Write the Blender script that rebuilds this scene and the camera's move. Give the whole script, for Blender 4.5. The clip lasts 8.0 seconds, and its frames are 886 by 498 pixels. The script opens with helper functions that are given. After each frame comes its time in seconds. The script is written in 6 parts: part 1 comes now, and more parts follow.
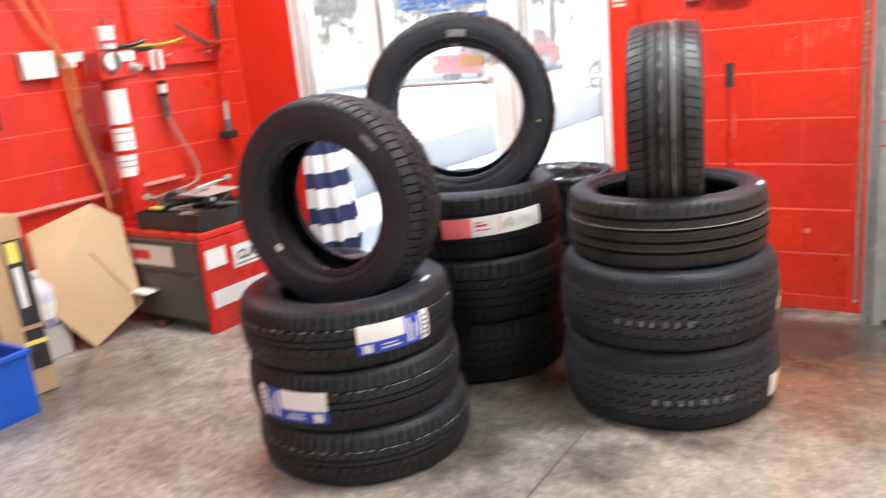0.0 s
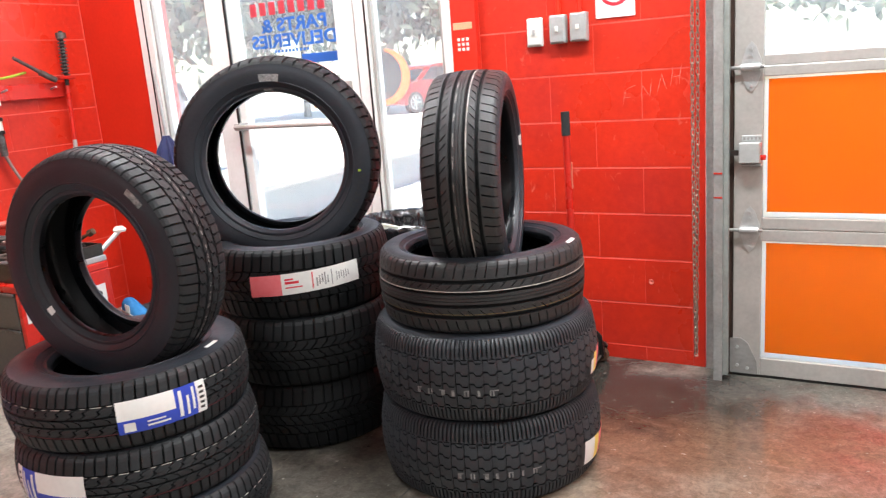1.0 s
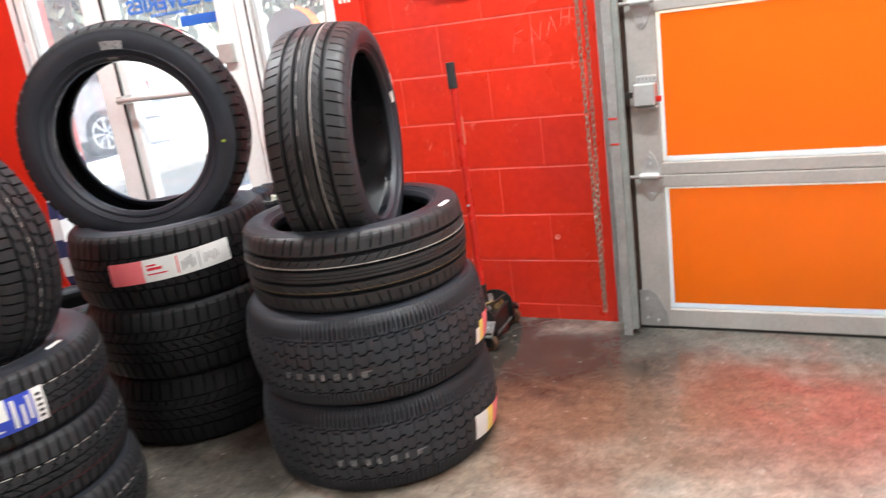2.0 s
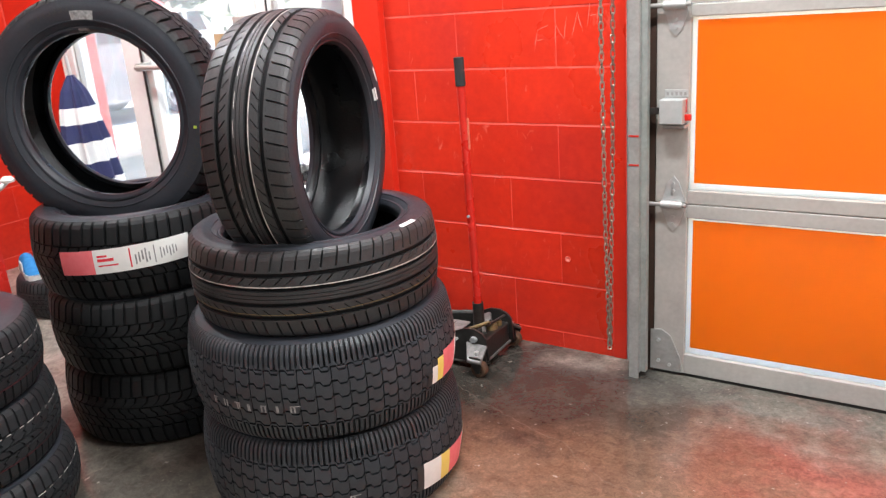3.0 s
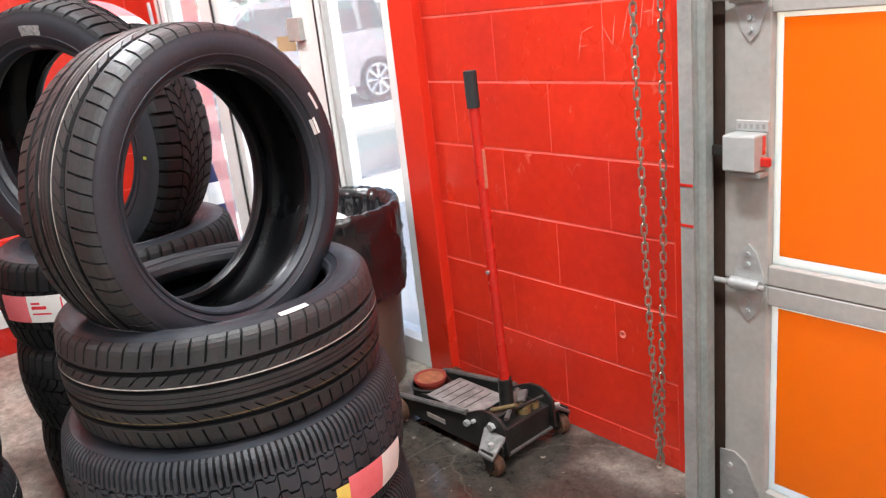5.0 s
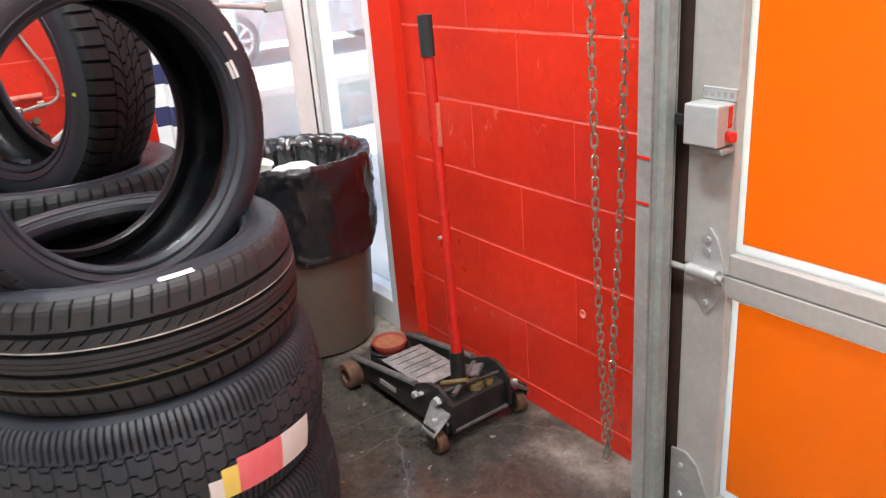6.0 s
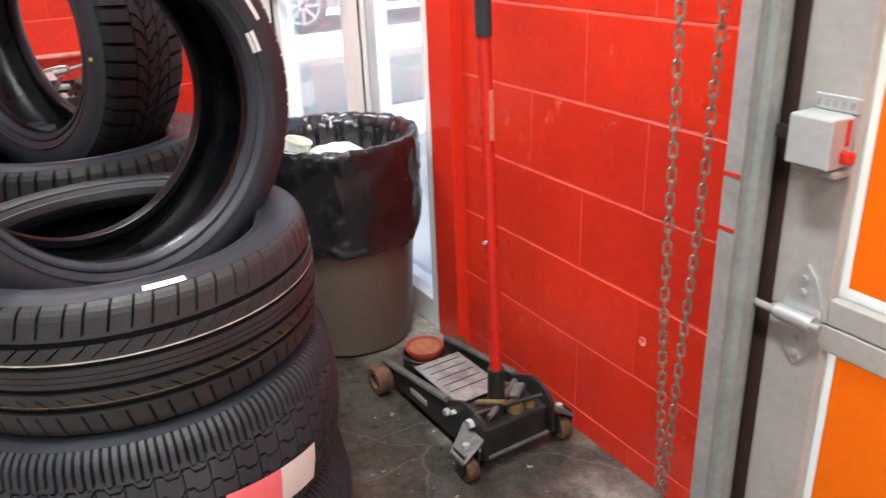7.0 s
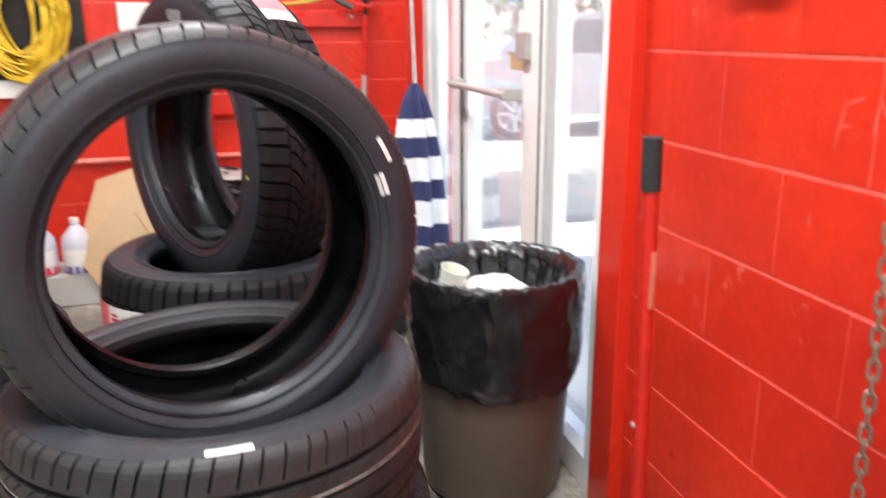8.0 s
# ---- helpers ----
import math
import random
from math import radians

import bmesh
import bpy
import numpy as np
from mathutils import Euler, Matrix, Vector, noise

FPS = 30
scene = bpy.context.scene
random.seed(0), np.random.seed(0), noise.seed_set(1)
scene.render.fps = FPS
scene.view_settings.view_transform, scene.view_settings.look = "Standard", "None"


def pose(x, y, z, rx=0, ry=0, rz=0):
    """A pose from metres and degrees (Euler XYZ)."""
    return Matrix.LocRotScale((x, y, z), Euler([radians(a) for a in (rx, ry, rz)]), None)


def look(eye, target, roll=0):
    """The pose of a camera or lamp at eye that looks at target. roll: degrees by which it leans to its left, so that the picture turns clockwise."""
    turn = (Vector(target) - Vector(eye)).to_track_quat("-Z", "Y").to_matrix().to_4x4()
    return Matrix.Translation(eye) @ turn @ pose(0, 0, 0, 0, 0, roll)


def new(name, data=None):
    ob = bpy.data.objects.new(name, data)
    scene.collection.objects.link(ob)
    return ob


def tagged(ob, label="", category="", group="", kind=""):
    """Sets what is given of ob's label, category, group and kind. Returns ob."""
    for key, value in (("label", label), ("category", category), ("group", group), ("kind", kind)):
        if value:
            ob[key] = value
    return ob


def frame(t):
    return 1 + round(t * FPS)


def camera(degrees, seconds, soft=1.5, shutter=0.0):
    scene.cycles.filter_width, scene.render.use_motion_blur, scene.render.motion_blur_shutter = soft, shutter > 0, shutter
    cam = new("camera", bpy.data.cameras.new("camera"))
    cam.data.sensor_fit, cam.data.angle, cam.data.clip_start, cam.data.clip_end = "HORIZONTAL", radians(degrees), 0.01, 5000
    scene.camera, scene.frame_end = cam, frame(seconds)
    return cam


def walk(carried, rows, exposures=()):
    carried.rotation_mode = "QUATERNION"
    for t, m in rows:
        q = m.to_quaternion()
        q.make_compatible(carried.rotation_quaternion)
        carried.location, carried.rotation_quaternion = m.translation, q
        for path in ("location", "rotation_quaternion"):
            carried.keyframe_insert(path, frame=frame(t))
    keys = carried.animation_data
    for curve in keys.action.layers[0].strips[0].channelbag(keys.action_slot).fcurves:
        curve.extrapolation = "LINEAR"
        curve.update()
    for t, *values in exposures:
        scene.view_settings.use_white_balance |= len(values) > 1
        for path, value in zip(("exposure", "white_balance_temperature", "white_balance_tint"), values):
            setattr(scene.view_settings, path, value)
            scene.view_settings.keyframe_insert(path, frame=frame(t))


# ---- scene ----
cam = camera(58.8, 8.0, soft=1.2, shutter=0.4)
PATH = [
    (0, (0.729, -0.114, 1.346), (-0.355, 1.488, 0.837), -5.5),
    (0.5, (0.851, 0.111, 1.35), (-0.021, 1.854, 0.901), -6.5),
    (1, (1.034, 0.294, 1.362), (0.072, 1.987, 0.912), -4.5),
    (1.5, (1.151, 0.416, 1.333), (0.199, 2.08, 0.762), -9.0),
    (2, (1.209, 0.605, 1.318), (0.322, 2.307, 0.754), -8.0),
    (2.2, (1.227, 0.703, 1.326), (0.368, 2.428, 0.791), -6.0),
    (3.3, (1.414, 1.148, 1.342), (0.294, 2.676, 0.701), -3.4),
    (3.5, (1.457, 1.224, 1.342), (0.343, 2.745, 0.675), -2.2),
    (4, (1.504, 1.469, 1.3), (0.351, 2.944, 0.598), -5.1),
    (4.2, (1.473, 1.602, 1.303), (0.24, 3.041, 0.662), -5.3),
    (5.3, (1.513, 2.083, 1.329), (-0.031, 3.178, 0.684), -6.1),
    (5.5, (1.537, 2.144, 1.318), (0.006, 3.22, 0.611), -4.6),
    (6, (1.504, 2.298, 1.297), (-0.037, 3.35, 0.576), -4.4),
    (6.5, (1.365, 2.459, 1.283), (-0.19, 3.505, 0.584), -2.1),
    (7, (1.315, 2.467, 1.279), (-0.286, 3.38, 0.503), -2.3),
    (7.4, (1.251, 2.517, 1.287), (-0.474, 3.201, 0.551), -2.7),
    (7.5, (1.232, 2.543, 1.285), (-0.528, 3.141, 0.548), -4.6),
    (7.8, (1.168, 2.643, 1.292), (-0.646, 3.229, 0.687), -1.4),
    (8, (1.161, 2.674, 1.326), (-0.705, 3.161, 0.797), -0.4),
]
walk(cam, [(t, look(eye, target, roll)) for t, eye, target, roll in PATH], exposures=[(0.0, 2.28), (1.0, 2.12), (2.0, 2.15), (4.2, 2.15), (5.5, 2.08), (8.0, 2.12)])

# ---- light ----
world = bpy.data.worlds.new("sky")
scene.world = world
world.use_nodes = True
wn = world.node_tree.nodes
sky = wn.new("ShaderNodeTexSky")
sky.sky_type = "NISHITA"
sky.sun_disc = False
sky.sun_elevation, sky.sun_rotation = radians(62), radians(195)
sky.dust_density, sky.ozone_density = 1.6, 0.5
wn["Background"].inputs["Strength"].default_value = 0.15
world.node_tree.links.new(sky.outputs["Color"], wn["Background"].inputs["Color"])


def lamp(name, kind, strength, m, size=0.1, size_y=None, color=(1, 1, 1)):
    data = bpy.data.lights.new(name, kind)
    data.energy, data.color = strength, color
    if kind == "AREA":
        data.shape, data.size, data.size_y = "RECTANGLE", size, size_y
    if kind == "SUN":
        data.angle = radians(1.0)
    ob = new(name, data)
    ob.matrix_world = m
    return ob


lamp("sun", "SUN", 5.0, look((-1.7, -6.2, 12), (0, 0, 0)), color=(1, 0.95, 0.88))
CEIL = 3.3
TUBES = [(-1.7, 2.5), (-1.7, -1.3), (0.7, 2.5), (0.7, -1.3), (3.3, 2.3), (3.3, -1.3)]
for lx, ly in TUBES:
    lamp("tube_light", "AREA", (22 if lx < -1 else 28) if ly > 0 else 11, look((lx, ly, CEIL - 0.11), (lx, ly + 0.001, 0)), 1.2, 0.22, (0.93, 0.975, 1.0))

# ---- materials ----


def material(name, c1, c2=None, rough=0.5, metal=0.0, scale=8.0, fine=60.0, bump=0.0, bump_scale=None, rough_var=0.1, spec=0.5,
             coat=0.0, rnd=0.0, detail=6.0, flecks=None):
    """Two-scale noise colour, roughness and bump on a principled surface."""
    mat = bpy.data.materials.new(name)
    mat.use_nodes = True
    nt = mat.node_tree
    n, l = nt.nodes, nt.links
    b = n["Principled BSDF"]
    c2 = c2 or tuple(v * 0.8 for v in c1)
    co = n.new("ShaderNodeTexCoord")
    geo = n.new("ShaderNodeNewGeometry")
    big = n.new("ShaderNodeTexNoise")
    big.inputs["Scale"].default_value, big.inputs["Detail"].default_value = scale, detail
    small = n.new("ShaderNodeTexNoise")
    small.inputs["Scale"].default_value, small.inputs["Detail"].default_value = fine, 4.0
    for t in (big, small):
        l.new(geo.outputs["Position"], t.inputs["Vector"])
    add = n.new("ShaderNodeMath")
    add.operation = "MULTIPLY_ADD"
    l.new(big.outputs["Fac"], add.inputs[0])
    add.inputs[1].default_value = 1.6
    l.new(small.outputs["Fac"], add.inputs[2])
    ramp = n.new("ShaderNodeMapRange")
    ramp.inputs["From Min"].default_value, ramp.inputs["From Max"].default_value = 0.85, 1.75
    l.new(add.outputs[0], ramp.inputs["Value"])
    mix = n.new("ShaderNodeMix")
    mix.data_type = "RGBA"
    mix.inputs["A"].default_value, mix.inputs["B"].default_value = (*c1, 1), (*c2, 1)
    l.new(ramp.outputs["Result"], mix.inputs["Factor"])
    out = mix.outputs["Result"]
    if rnd:
        info = n.new("ShaderNodeObjectInfo")
        hsv = n.new("ShaderNodeHueSaturation")
        mr = n.new("ShaderNodeMapRange")
        mr.inputs["To Min"].default_value, mr.inputs["To Max"].default_value = 1 - rnd, 1 + rnd
        l.new(info.outputs["Random"], mr.inputs["Value"])
        l.new(mr.outputs["Result"], hsv.inputs["Value"])
        l.new(out, hsv.inputs["Color"])
        out = hsv.outputs["Color"]
    if flecks:
        fl = n.new("ShaderNodeTexNoise")
        fl.inputs["Scale"].default_value, fl.inputs["Detail"].default_value, fl.inputs["Distortion"].default_value = 26.0, 5.0, 1.2
        st = n.new("ShaderNodeMapping")
        st.inputs["Scale"].default_value = (1.0, 1.0, 0.55)
        l.new(geo.outputs["Position"], st.inputs["Vector"])
        l.new(st.outputs["Vector"], fl.inputs["Vector"])
        fm = n.new("ShaderNodeMapRange")
        fm.inputs["From Min"].default_value, fm.inputs["From Max"].default_value = 0.66, 0.78
        fm.inputs["To Max"].default_value = 0.5
        l.new(fl.outputs["Fac"], fm.inputs["Value"])
        fx = n.new("ShaderNodeMix")
        fx.data_type = "RGBA"
        l.new(fm.outputs["Result"], fx.inputs["Factor"])
        l.new(out, fx.inputs["A"])
        fx.inputs["B"].default_value = (*flecks, 1)
        out = fx.outputs["Result"]
    l.new(out, b.inputs["Base Color"])
    b.inputs["Metallic"].default_value = metal
    b.inputs["Specular IOR Level"].default_value = spec
    b.inputs["Coat Weight"].default_value = coat
    rr = n.new("ShaderNodeMapRange")
    rr.inputs["To Min"].default_value, rr.inputs["To Max"].default_value = max(0.03, rough - rough_var), min(1, rough + rough_var)
    rr.inputs["From Min"].default_value, rr.inputs["From Max"].default_value = 0.3, 0.7
    l.new(big.outputs["Fac"], rr.inputs["Value"])
    l.new(rr.outputs["Result"], b.inputs["Roughness"])
    if bump:
        bt = n.new("ShaderNodeTexNoise")
        bt.inputs["Scale"].default_value, bt.inputs["Detail"].default_value = bump_scale or fine, 5.0
        l.new(geo.outputs["Position"], bt.inputs["Vector"])
        bp = n.new("ShaderNodeBump")
        bp.inputs["Strength"].default_value, bp.inputs["Distance"].default_value = bump, 0.004
        l.new(bt.outputs["Fac"], bp.inputs["Height"])
        l.new(bp.outputs["Normal"], b.inputs["Normal"])
    return mat


def glass(name, tint=(1, 1, 1), veil=0.15):
    mat = bpy.data.materials.new(name)
    mat.use_nodes = True
    b = mat.node_tree.nodes["Principled BSDF"]
    b.inputs["Base Color"].default_value = (*tint, 1)
    b.inputs["Roughness"].default_value, b.inputs["IOR"].default_value = 0.0, 1.45
    b.inputs["Transmission Weight"].default_value = 1.0
    # a thin translucent film, scattering daylight to paint the glare that veils the view
    n, l = mat.node_tree.nodes, mat.node_tree.links
    tr, mx, nz, mr, geo = (n.new("ShaderNodeBsdfTranslucent"), n.new("ShaderNodeMixShader"), n.new("ShaderNodeTexNoise"),
                           n.new("ShaderNodeMapRange"), n.new("ShaderNodeNewGeometry"))
    tr.inputs["Color"].default_value = (0.93, 0.95, 0.94, 1)
    nz.inputs["Scale"].default_value, nz.inputs["Detail"].default_value = 2.5, 6.0
    mr.inputs["To Min"].default_value, mr.inputs["To Max"].default_value = 0.5 * veil, 1.5 * veil
    l.new(geo.outputs["Position"], nz.inputs["Vector"])
    l.new(nz.outputs["Fac"], mr.inputs["Value"])
    l.new(mr.outputs["Result"], mx.inputs[0])
    l.new(b.outputs[0], mx.inputs[1])
    l.new(tr.outputs[0], mx.inputs[2])
    l.new(mx.outputs[0], n["Material Output"].inputs["Surface"])
    return mat


def backlit(name, color, gloss=0.06, front=0.15):
    """A thin sheet that lets daylight through, scattered."""
    mat = bpy.data.materials.new(name)
    mat.use_nodes = True
    n, l = mat.node_tree.nodes, mat.node_tree.links
    n.remove(n["Principled BSDF"])
    tr, df, gl, m1, m2 = (n.new("ShaderNodeBsdfTranslucent"), n.new("ShaderNodeBsdfDiffuse"), n.new("ShaderNodeBsdfGlossy"),
                          n.new("ShaderNodeMixShader"), n.new("ShaderNodeMixShader"))
    noise_t = n.new("ShaderNodeTexNoise")
    noise_t.inputs["Scale"].default_value = 3.0
    geo = n.new("ShaderNodeNewGeometry")
    l.new(geo.outputs["Position"], noise_t.inputs["Vector"])
    mx = n.new("ShaderNodeMix")
    mx.data_type = "RGBA"
    mx.inputs["A"].default_value, mx.inputs["B"].default_value = (*color, 1), (*(v * 0.9 for v in color), 1)
    l.new(noise_t.outputs["Fac"], mx.inputs["Factor"])
    l.new(mx.outputs["Result"], tr.inputs["Color"])
    l.new(mx.outputs["Result"], df.inputs["Color"])
    gl.inputs["Roughness"].default_value = 0.3
    m1.inputs[0].default_value, m2.inputs[0].default_value = front, gloss
    l.new(tr.outputs[0], m1.inputs[1])
    l.new(df.outputs[0], m1.inputs[2])
    l.new(m1.outputs[0], m2.inputs[1])
    l.new(gl.outputs[0], m2.inputs[2])
    l.new(m2.outputs[0], n["Material Output"].inputs["Surface"])
    return mat


RED_PAINT = material("red_wall_paint", (0.68, 0.036, 0.014), (0.51, 0.018, 0.008), 0.36, scale=2.6, fine=34, bump=0.20, bump_scale=55, rough_var=0.14, rnd=0.05, flecks=(0.80, 0.20, 0.14))
RED_SMOOTH = material("red_smooth_paint", (0.68, 0.032, 0.012), (0.60, 0.022, 0.009), 0.35, scale=3, fine=45, bump=0.08, bump_scale=60)
# pale for scuffed paint and for the block edges' highlights, put into the colour
MORTAR = material("scuffed_lit_joint", (0.80, 0.15, 0.11), (0.66, 0.045, 0.03), 0.55, scale=6, fine=90, bump=0.3)
SCUFF = material("pale_scratch", (0.80, 0.30, 0.23), (0.70, 0.12, 0.09), 0.7, scale=20, fine=120)
RUBBER = material("tyre_rubber", (0.0178, 0.0202, 0.0262), (0.030, 0.0330, 0.0405), 0.47, scale=7, fine=120, bump=0.15, bump_scale=300, rough_var=0.12, spec=0.36)
# far blacker than the tread tops: the grooves' shade is put into this colour
GROOVE_SHADE = material("tread_rubber", (0.0035, 0.0037, 0.0045), (0.008, 0.0080, 0.0085), 0.66, scale=9, fine=160, bump=0.2, bump_scale=260, rough_var=0.1, spec=0.15)
TREAD_GREY = material("greyed_tread_rubber", (0.0175, 0.0174, 0.0186), (0.036, 0.0352, 0.0362), 0.48, scale=9, fine=160, bump=0.2, bump_scale=260, rough_var=0.1, spec=0.42)
TREAD_BLUE = material("blue_black_tread_rubber", (0.019, 0.0212, 0.0258), (0.034, 0.0366, 0.0425), 0.52, scale=9, fine=160, bump=0.2, bump_scale=260, rough_var=0.1, spec=0.42)
TREAD_MID = material("matt_black_tread_rubber", (0.0125, 0.0132, 0.0150), (0.0235, 0.0245, 0.0265), 0.55, scale=9, fine=160, bump=0.2, bump_scale=260, rough_var=0.1, spec=0.35)
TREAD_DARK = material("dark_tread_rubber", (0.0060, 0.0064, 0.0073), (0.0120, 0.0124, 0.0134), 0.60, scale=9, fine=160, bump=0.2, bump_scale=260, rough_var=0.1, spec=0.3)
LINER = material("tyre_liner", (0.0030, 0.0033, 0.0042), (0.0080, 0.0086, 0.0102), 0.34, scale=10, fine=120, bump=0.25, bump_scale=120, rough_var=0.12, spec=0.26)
STEEL = material("galvanised_steel", (0.58, 0.58, 0.57), (0.42, 0.43, 0.43), 0.42, 0.55, scale=14, fine=90, bump=0.08)
DIRTY_STEEL = material("dirty_steel", (0.35, 0.34, 0.325), (0.22, 0.213, 0.203), 0.5, 0.15, scale=10, fine=70, bump=0.1)
TRACK_STEEL = material("greenish_track_steel", (0.34, 0.355, 0.335), (0.22, 0.235, 0.22), 0.45, 0.15, scale=14, fine=80, bump=0.08)
CHAIN_STEEL = material("dull_chain_steel", (0.40, 0.355, 0.29), (0.24, 0.21, 0.165), 0.34, 0.7, scale=40, fine=120)
ALU = material("dull_aluminium", (0.49, 0.47, 0.44), (0.385, 0.365, 0.34), 0.42, 0.3, scale=6, fine=60, bump=0.05)
WHITE_FRAME = material("white_frame_paint", (0.80, 0.79, 0.77), (0.70, 0.69, 0.66), 0.4, scale=5, fine=50, bump=0.05)
PLASTIC_WHITE = material("white_plastic", (0.78, 0.77, 0.72), (0.70, 0.69, 0.63), 0.4, scale=9, fine=60)
BEIGE = material("beige_plastic", (0.62, 0.56, 0.42), (0.55, 0.5, 0.38), 0.45, scale=9)
GREYBOX = material("grey_metal_box", (0.48, 0.49, 0.48), (0.38, 0.39, 0.38), 0.45, 0.3, scale=12)
PAPER = material("paper_white", (0.82, 0.81, 0.78), (0.72, 0.71, 0.68), 0.6, scale=12)
BLUE_INK = material("blue_ink", (0.03, 0.07, 0.50), (0.02, 0.05, 0.42), 0.5, scale=12)
RED_INK = material("red_ink", (0.75, 0.03, 0.05), (0.68, 0.025, 0.04), 0.5, scale=12)
PINK_INK = material("pink_red_label", (0.86, 0.22, 0.24), (0.82, 0.15, 0.17), 0.55, scale=12)
YELLOW_INK = material("yellow_ink", (0.86, 0.70, 0.18), (0.82, 0.62, 0.12), 0.5, scale=12)
BLACK_INK = material("black_ink", (0.02, 0.02, 0.022), (0.03, 0.03, 0.03), 0.5, scale=12)
CHALK = material("chalk_mark", (0.42, 0.41, 0.40), (0.11, 0.11, 0.11), 0.8, scale=60, fine=200)
STRIPE_W = material("white_tread_line", (0.66, 0.62, 0.56), (0.24, 0.22, 0.20), 0.7, scale=40, fine=150)
STRIPE_R = material("dark_red_tread_line", (0.10, 0.012, 0.016), (0.05, 0.01, 0.012), 0.7, scale=40, fine=150)
BLACK_STEEL = material("worn_black_steel", (0.011, 0.011, 0.011), (0.034, 0.031, 0.028), 0.4, 0.3, scale=14, fine=90, bump=0.15)
RUST = material("rusty_orange", (0.13, 0.055, 0.025), (0.05, 0.027, 0.017), 0.75, 0.1, scale=30, fine=120, bump=0.4)
RED_RUBBER = material("worn_red_pad", (0.30, 0.030, 0.018), (0.17, 0.035, 0.022), 0.7, scale=22, fine=90, bump=0.3)
WORN_PLATE = material("scuffed_grey_plate", (0.17, 0.162, 0.155), (0.06, 0.056, 0.053), 0.42, 0.4, scale=25, fine=110, bump=0.15)
RED_ENAMEL = material("red_enamel", (0.62, 0.022, 0.014), (0.5, 0.02, 0.012), 0.3, scale=9, fine=80, bump=0.04)
DARK_GRIP = material("black_foam_grip", (0.015, 0.015, 0.016), (0.025, 0.025, 0.025), 0.8, scale=30, fine=200, bump=0.3)
BAG = material("black_bin_bag", (0.008, 0.008, 0.009), (0.014, 0.014, 0.016), 0.22, scale=12, fine=60, rough_var=0.1, spec=0.7)
BIN_BODY = material("brown_grey_plastic", (0.118, 0.088, 0.067), (0.088, 0.066, 0.050), 0.5, scale=4, fine=60, bump=0.05)
CARD = material("cardboard", (0.50, 0.34, 0.19), (0.43, 0.28, 0.15), 0.8, scale=4, fine=70, bump=0.1)
CARD_LIGHT = material("plain_cardboard", (0.56, 0.40, 0.24), (0.50, 0.34, 0.19), 0.8, scale=3, fine=70, bump=0.1)
BLUE_PLASTIC = material("blue_plastic", (0.01, 0.10, 0.55), (0.01, 0.08, 0.45), 0.4, scale=6)
NAVY = material("navy_cloth", (0.025, 0.03, 0.09), (0.03, 0.035, 0.11), 0.85, scale=20, fine=300, bump=0.2)
WHITE_CLOTH = material("white_cloth", (0.78, 0.78, 0.77), (0.70, 0.70, 0.70), 0.85, scale=20, fine=300, bump=0.2)
HOSE = material("orange_brown_hose", (0.55, 0.20, 0.07), (0.42, 0.16, 0.06), 0.6, scale=14)
CORD_GREY = material("grey_cord", (0.32, 0.27, 0.24), (0.22, 0.19, 0.17), 0.6, scale=14)
YELLOW_CORD = material("yellow_cord", (0.75, 0.50, 0.02), (0.62, 0.40, 0.02), 0.5, scale=14)
LIME = material("lime_plastic", (0.45, 0.60, 0.05), (0.4, 0.5, 0.05), 0.5)
CLEAR_JUG = material("milky_jug", (0.62, 0.62, 0.70), (0.55, 0.55, 0.62), 0.35, scale=9)
PURPLE = material("purple_fluid", (0.16, 0.12, 0.30), (0.12, 0.09, 0.24), 0.35, scale=9)
SHOE_BLUE = material("blue_mesh_shoe", (0.02, 0.22, 0.50), (0.015, 0.16, 0.40), 0.75, scale=40, fine=250, bump=0.4)
GLASS = glass("clear_glass", (0.93, 0.96, 0.95))
ORANGE_SHEET = backlit("orange_sheet", (1.0, 0.375, 0.010), 0.05, 0.06)
WHITE_SHEET = backlit("white_gap_sheet", (1.0, 0.955, 0.84), 0.0, 0.0)
DECAL_BLUE = backlit("blue_glass_lettering", (0.10, 0.30, 0.72), 0.03, 0.3)
DECAL_RED = backlit("red_glass_lettering", (0.85, 0.16, 0.20), 0.03, 0.3)
CEILING = material("ceiling_paint", (0.72, 0.71, 0.68), (0.66, 0.65, 0.62), 0.7, scale=2, fine=30)
PLAIN_WALL = material("pale_wall_paint", (0.62, 0.59, 0.55), (0.56, 0.53, 0.49), 0.6, scale=2, fine=30)
OUT_CONCRETE = material("outdoor_concrete", (0.50, 0.485, 0.45), (0.42, 0.405, 0.375), 0.85, scale=2, fine=40, bump=0.3)
BLOCK_GREY = material("grey_block", (0.33, 0.34, 0.34), (0.27, 0.28, 0.28), 0.85, scale=3, fine=60, bump=0.3, rnd=0.06)


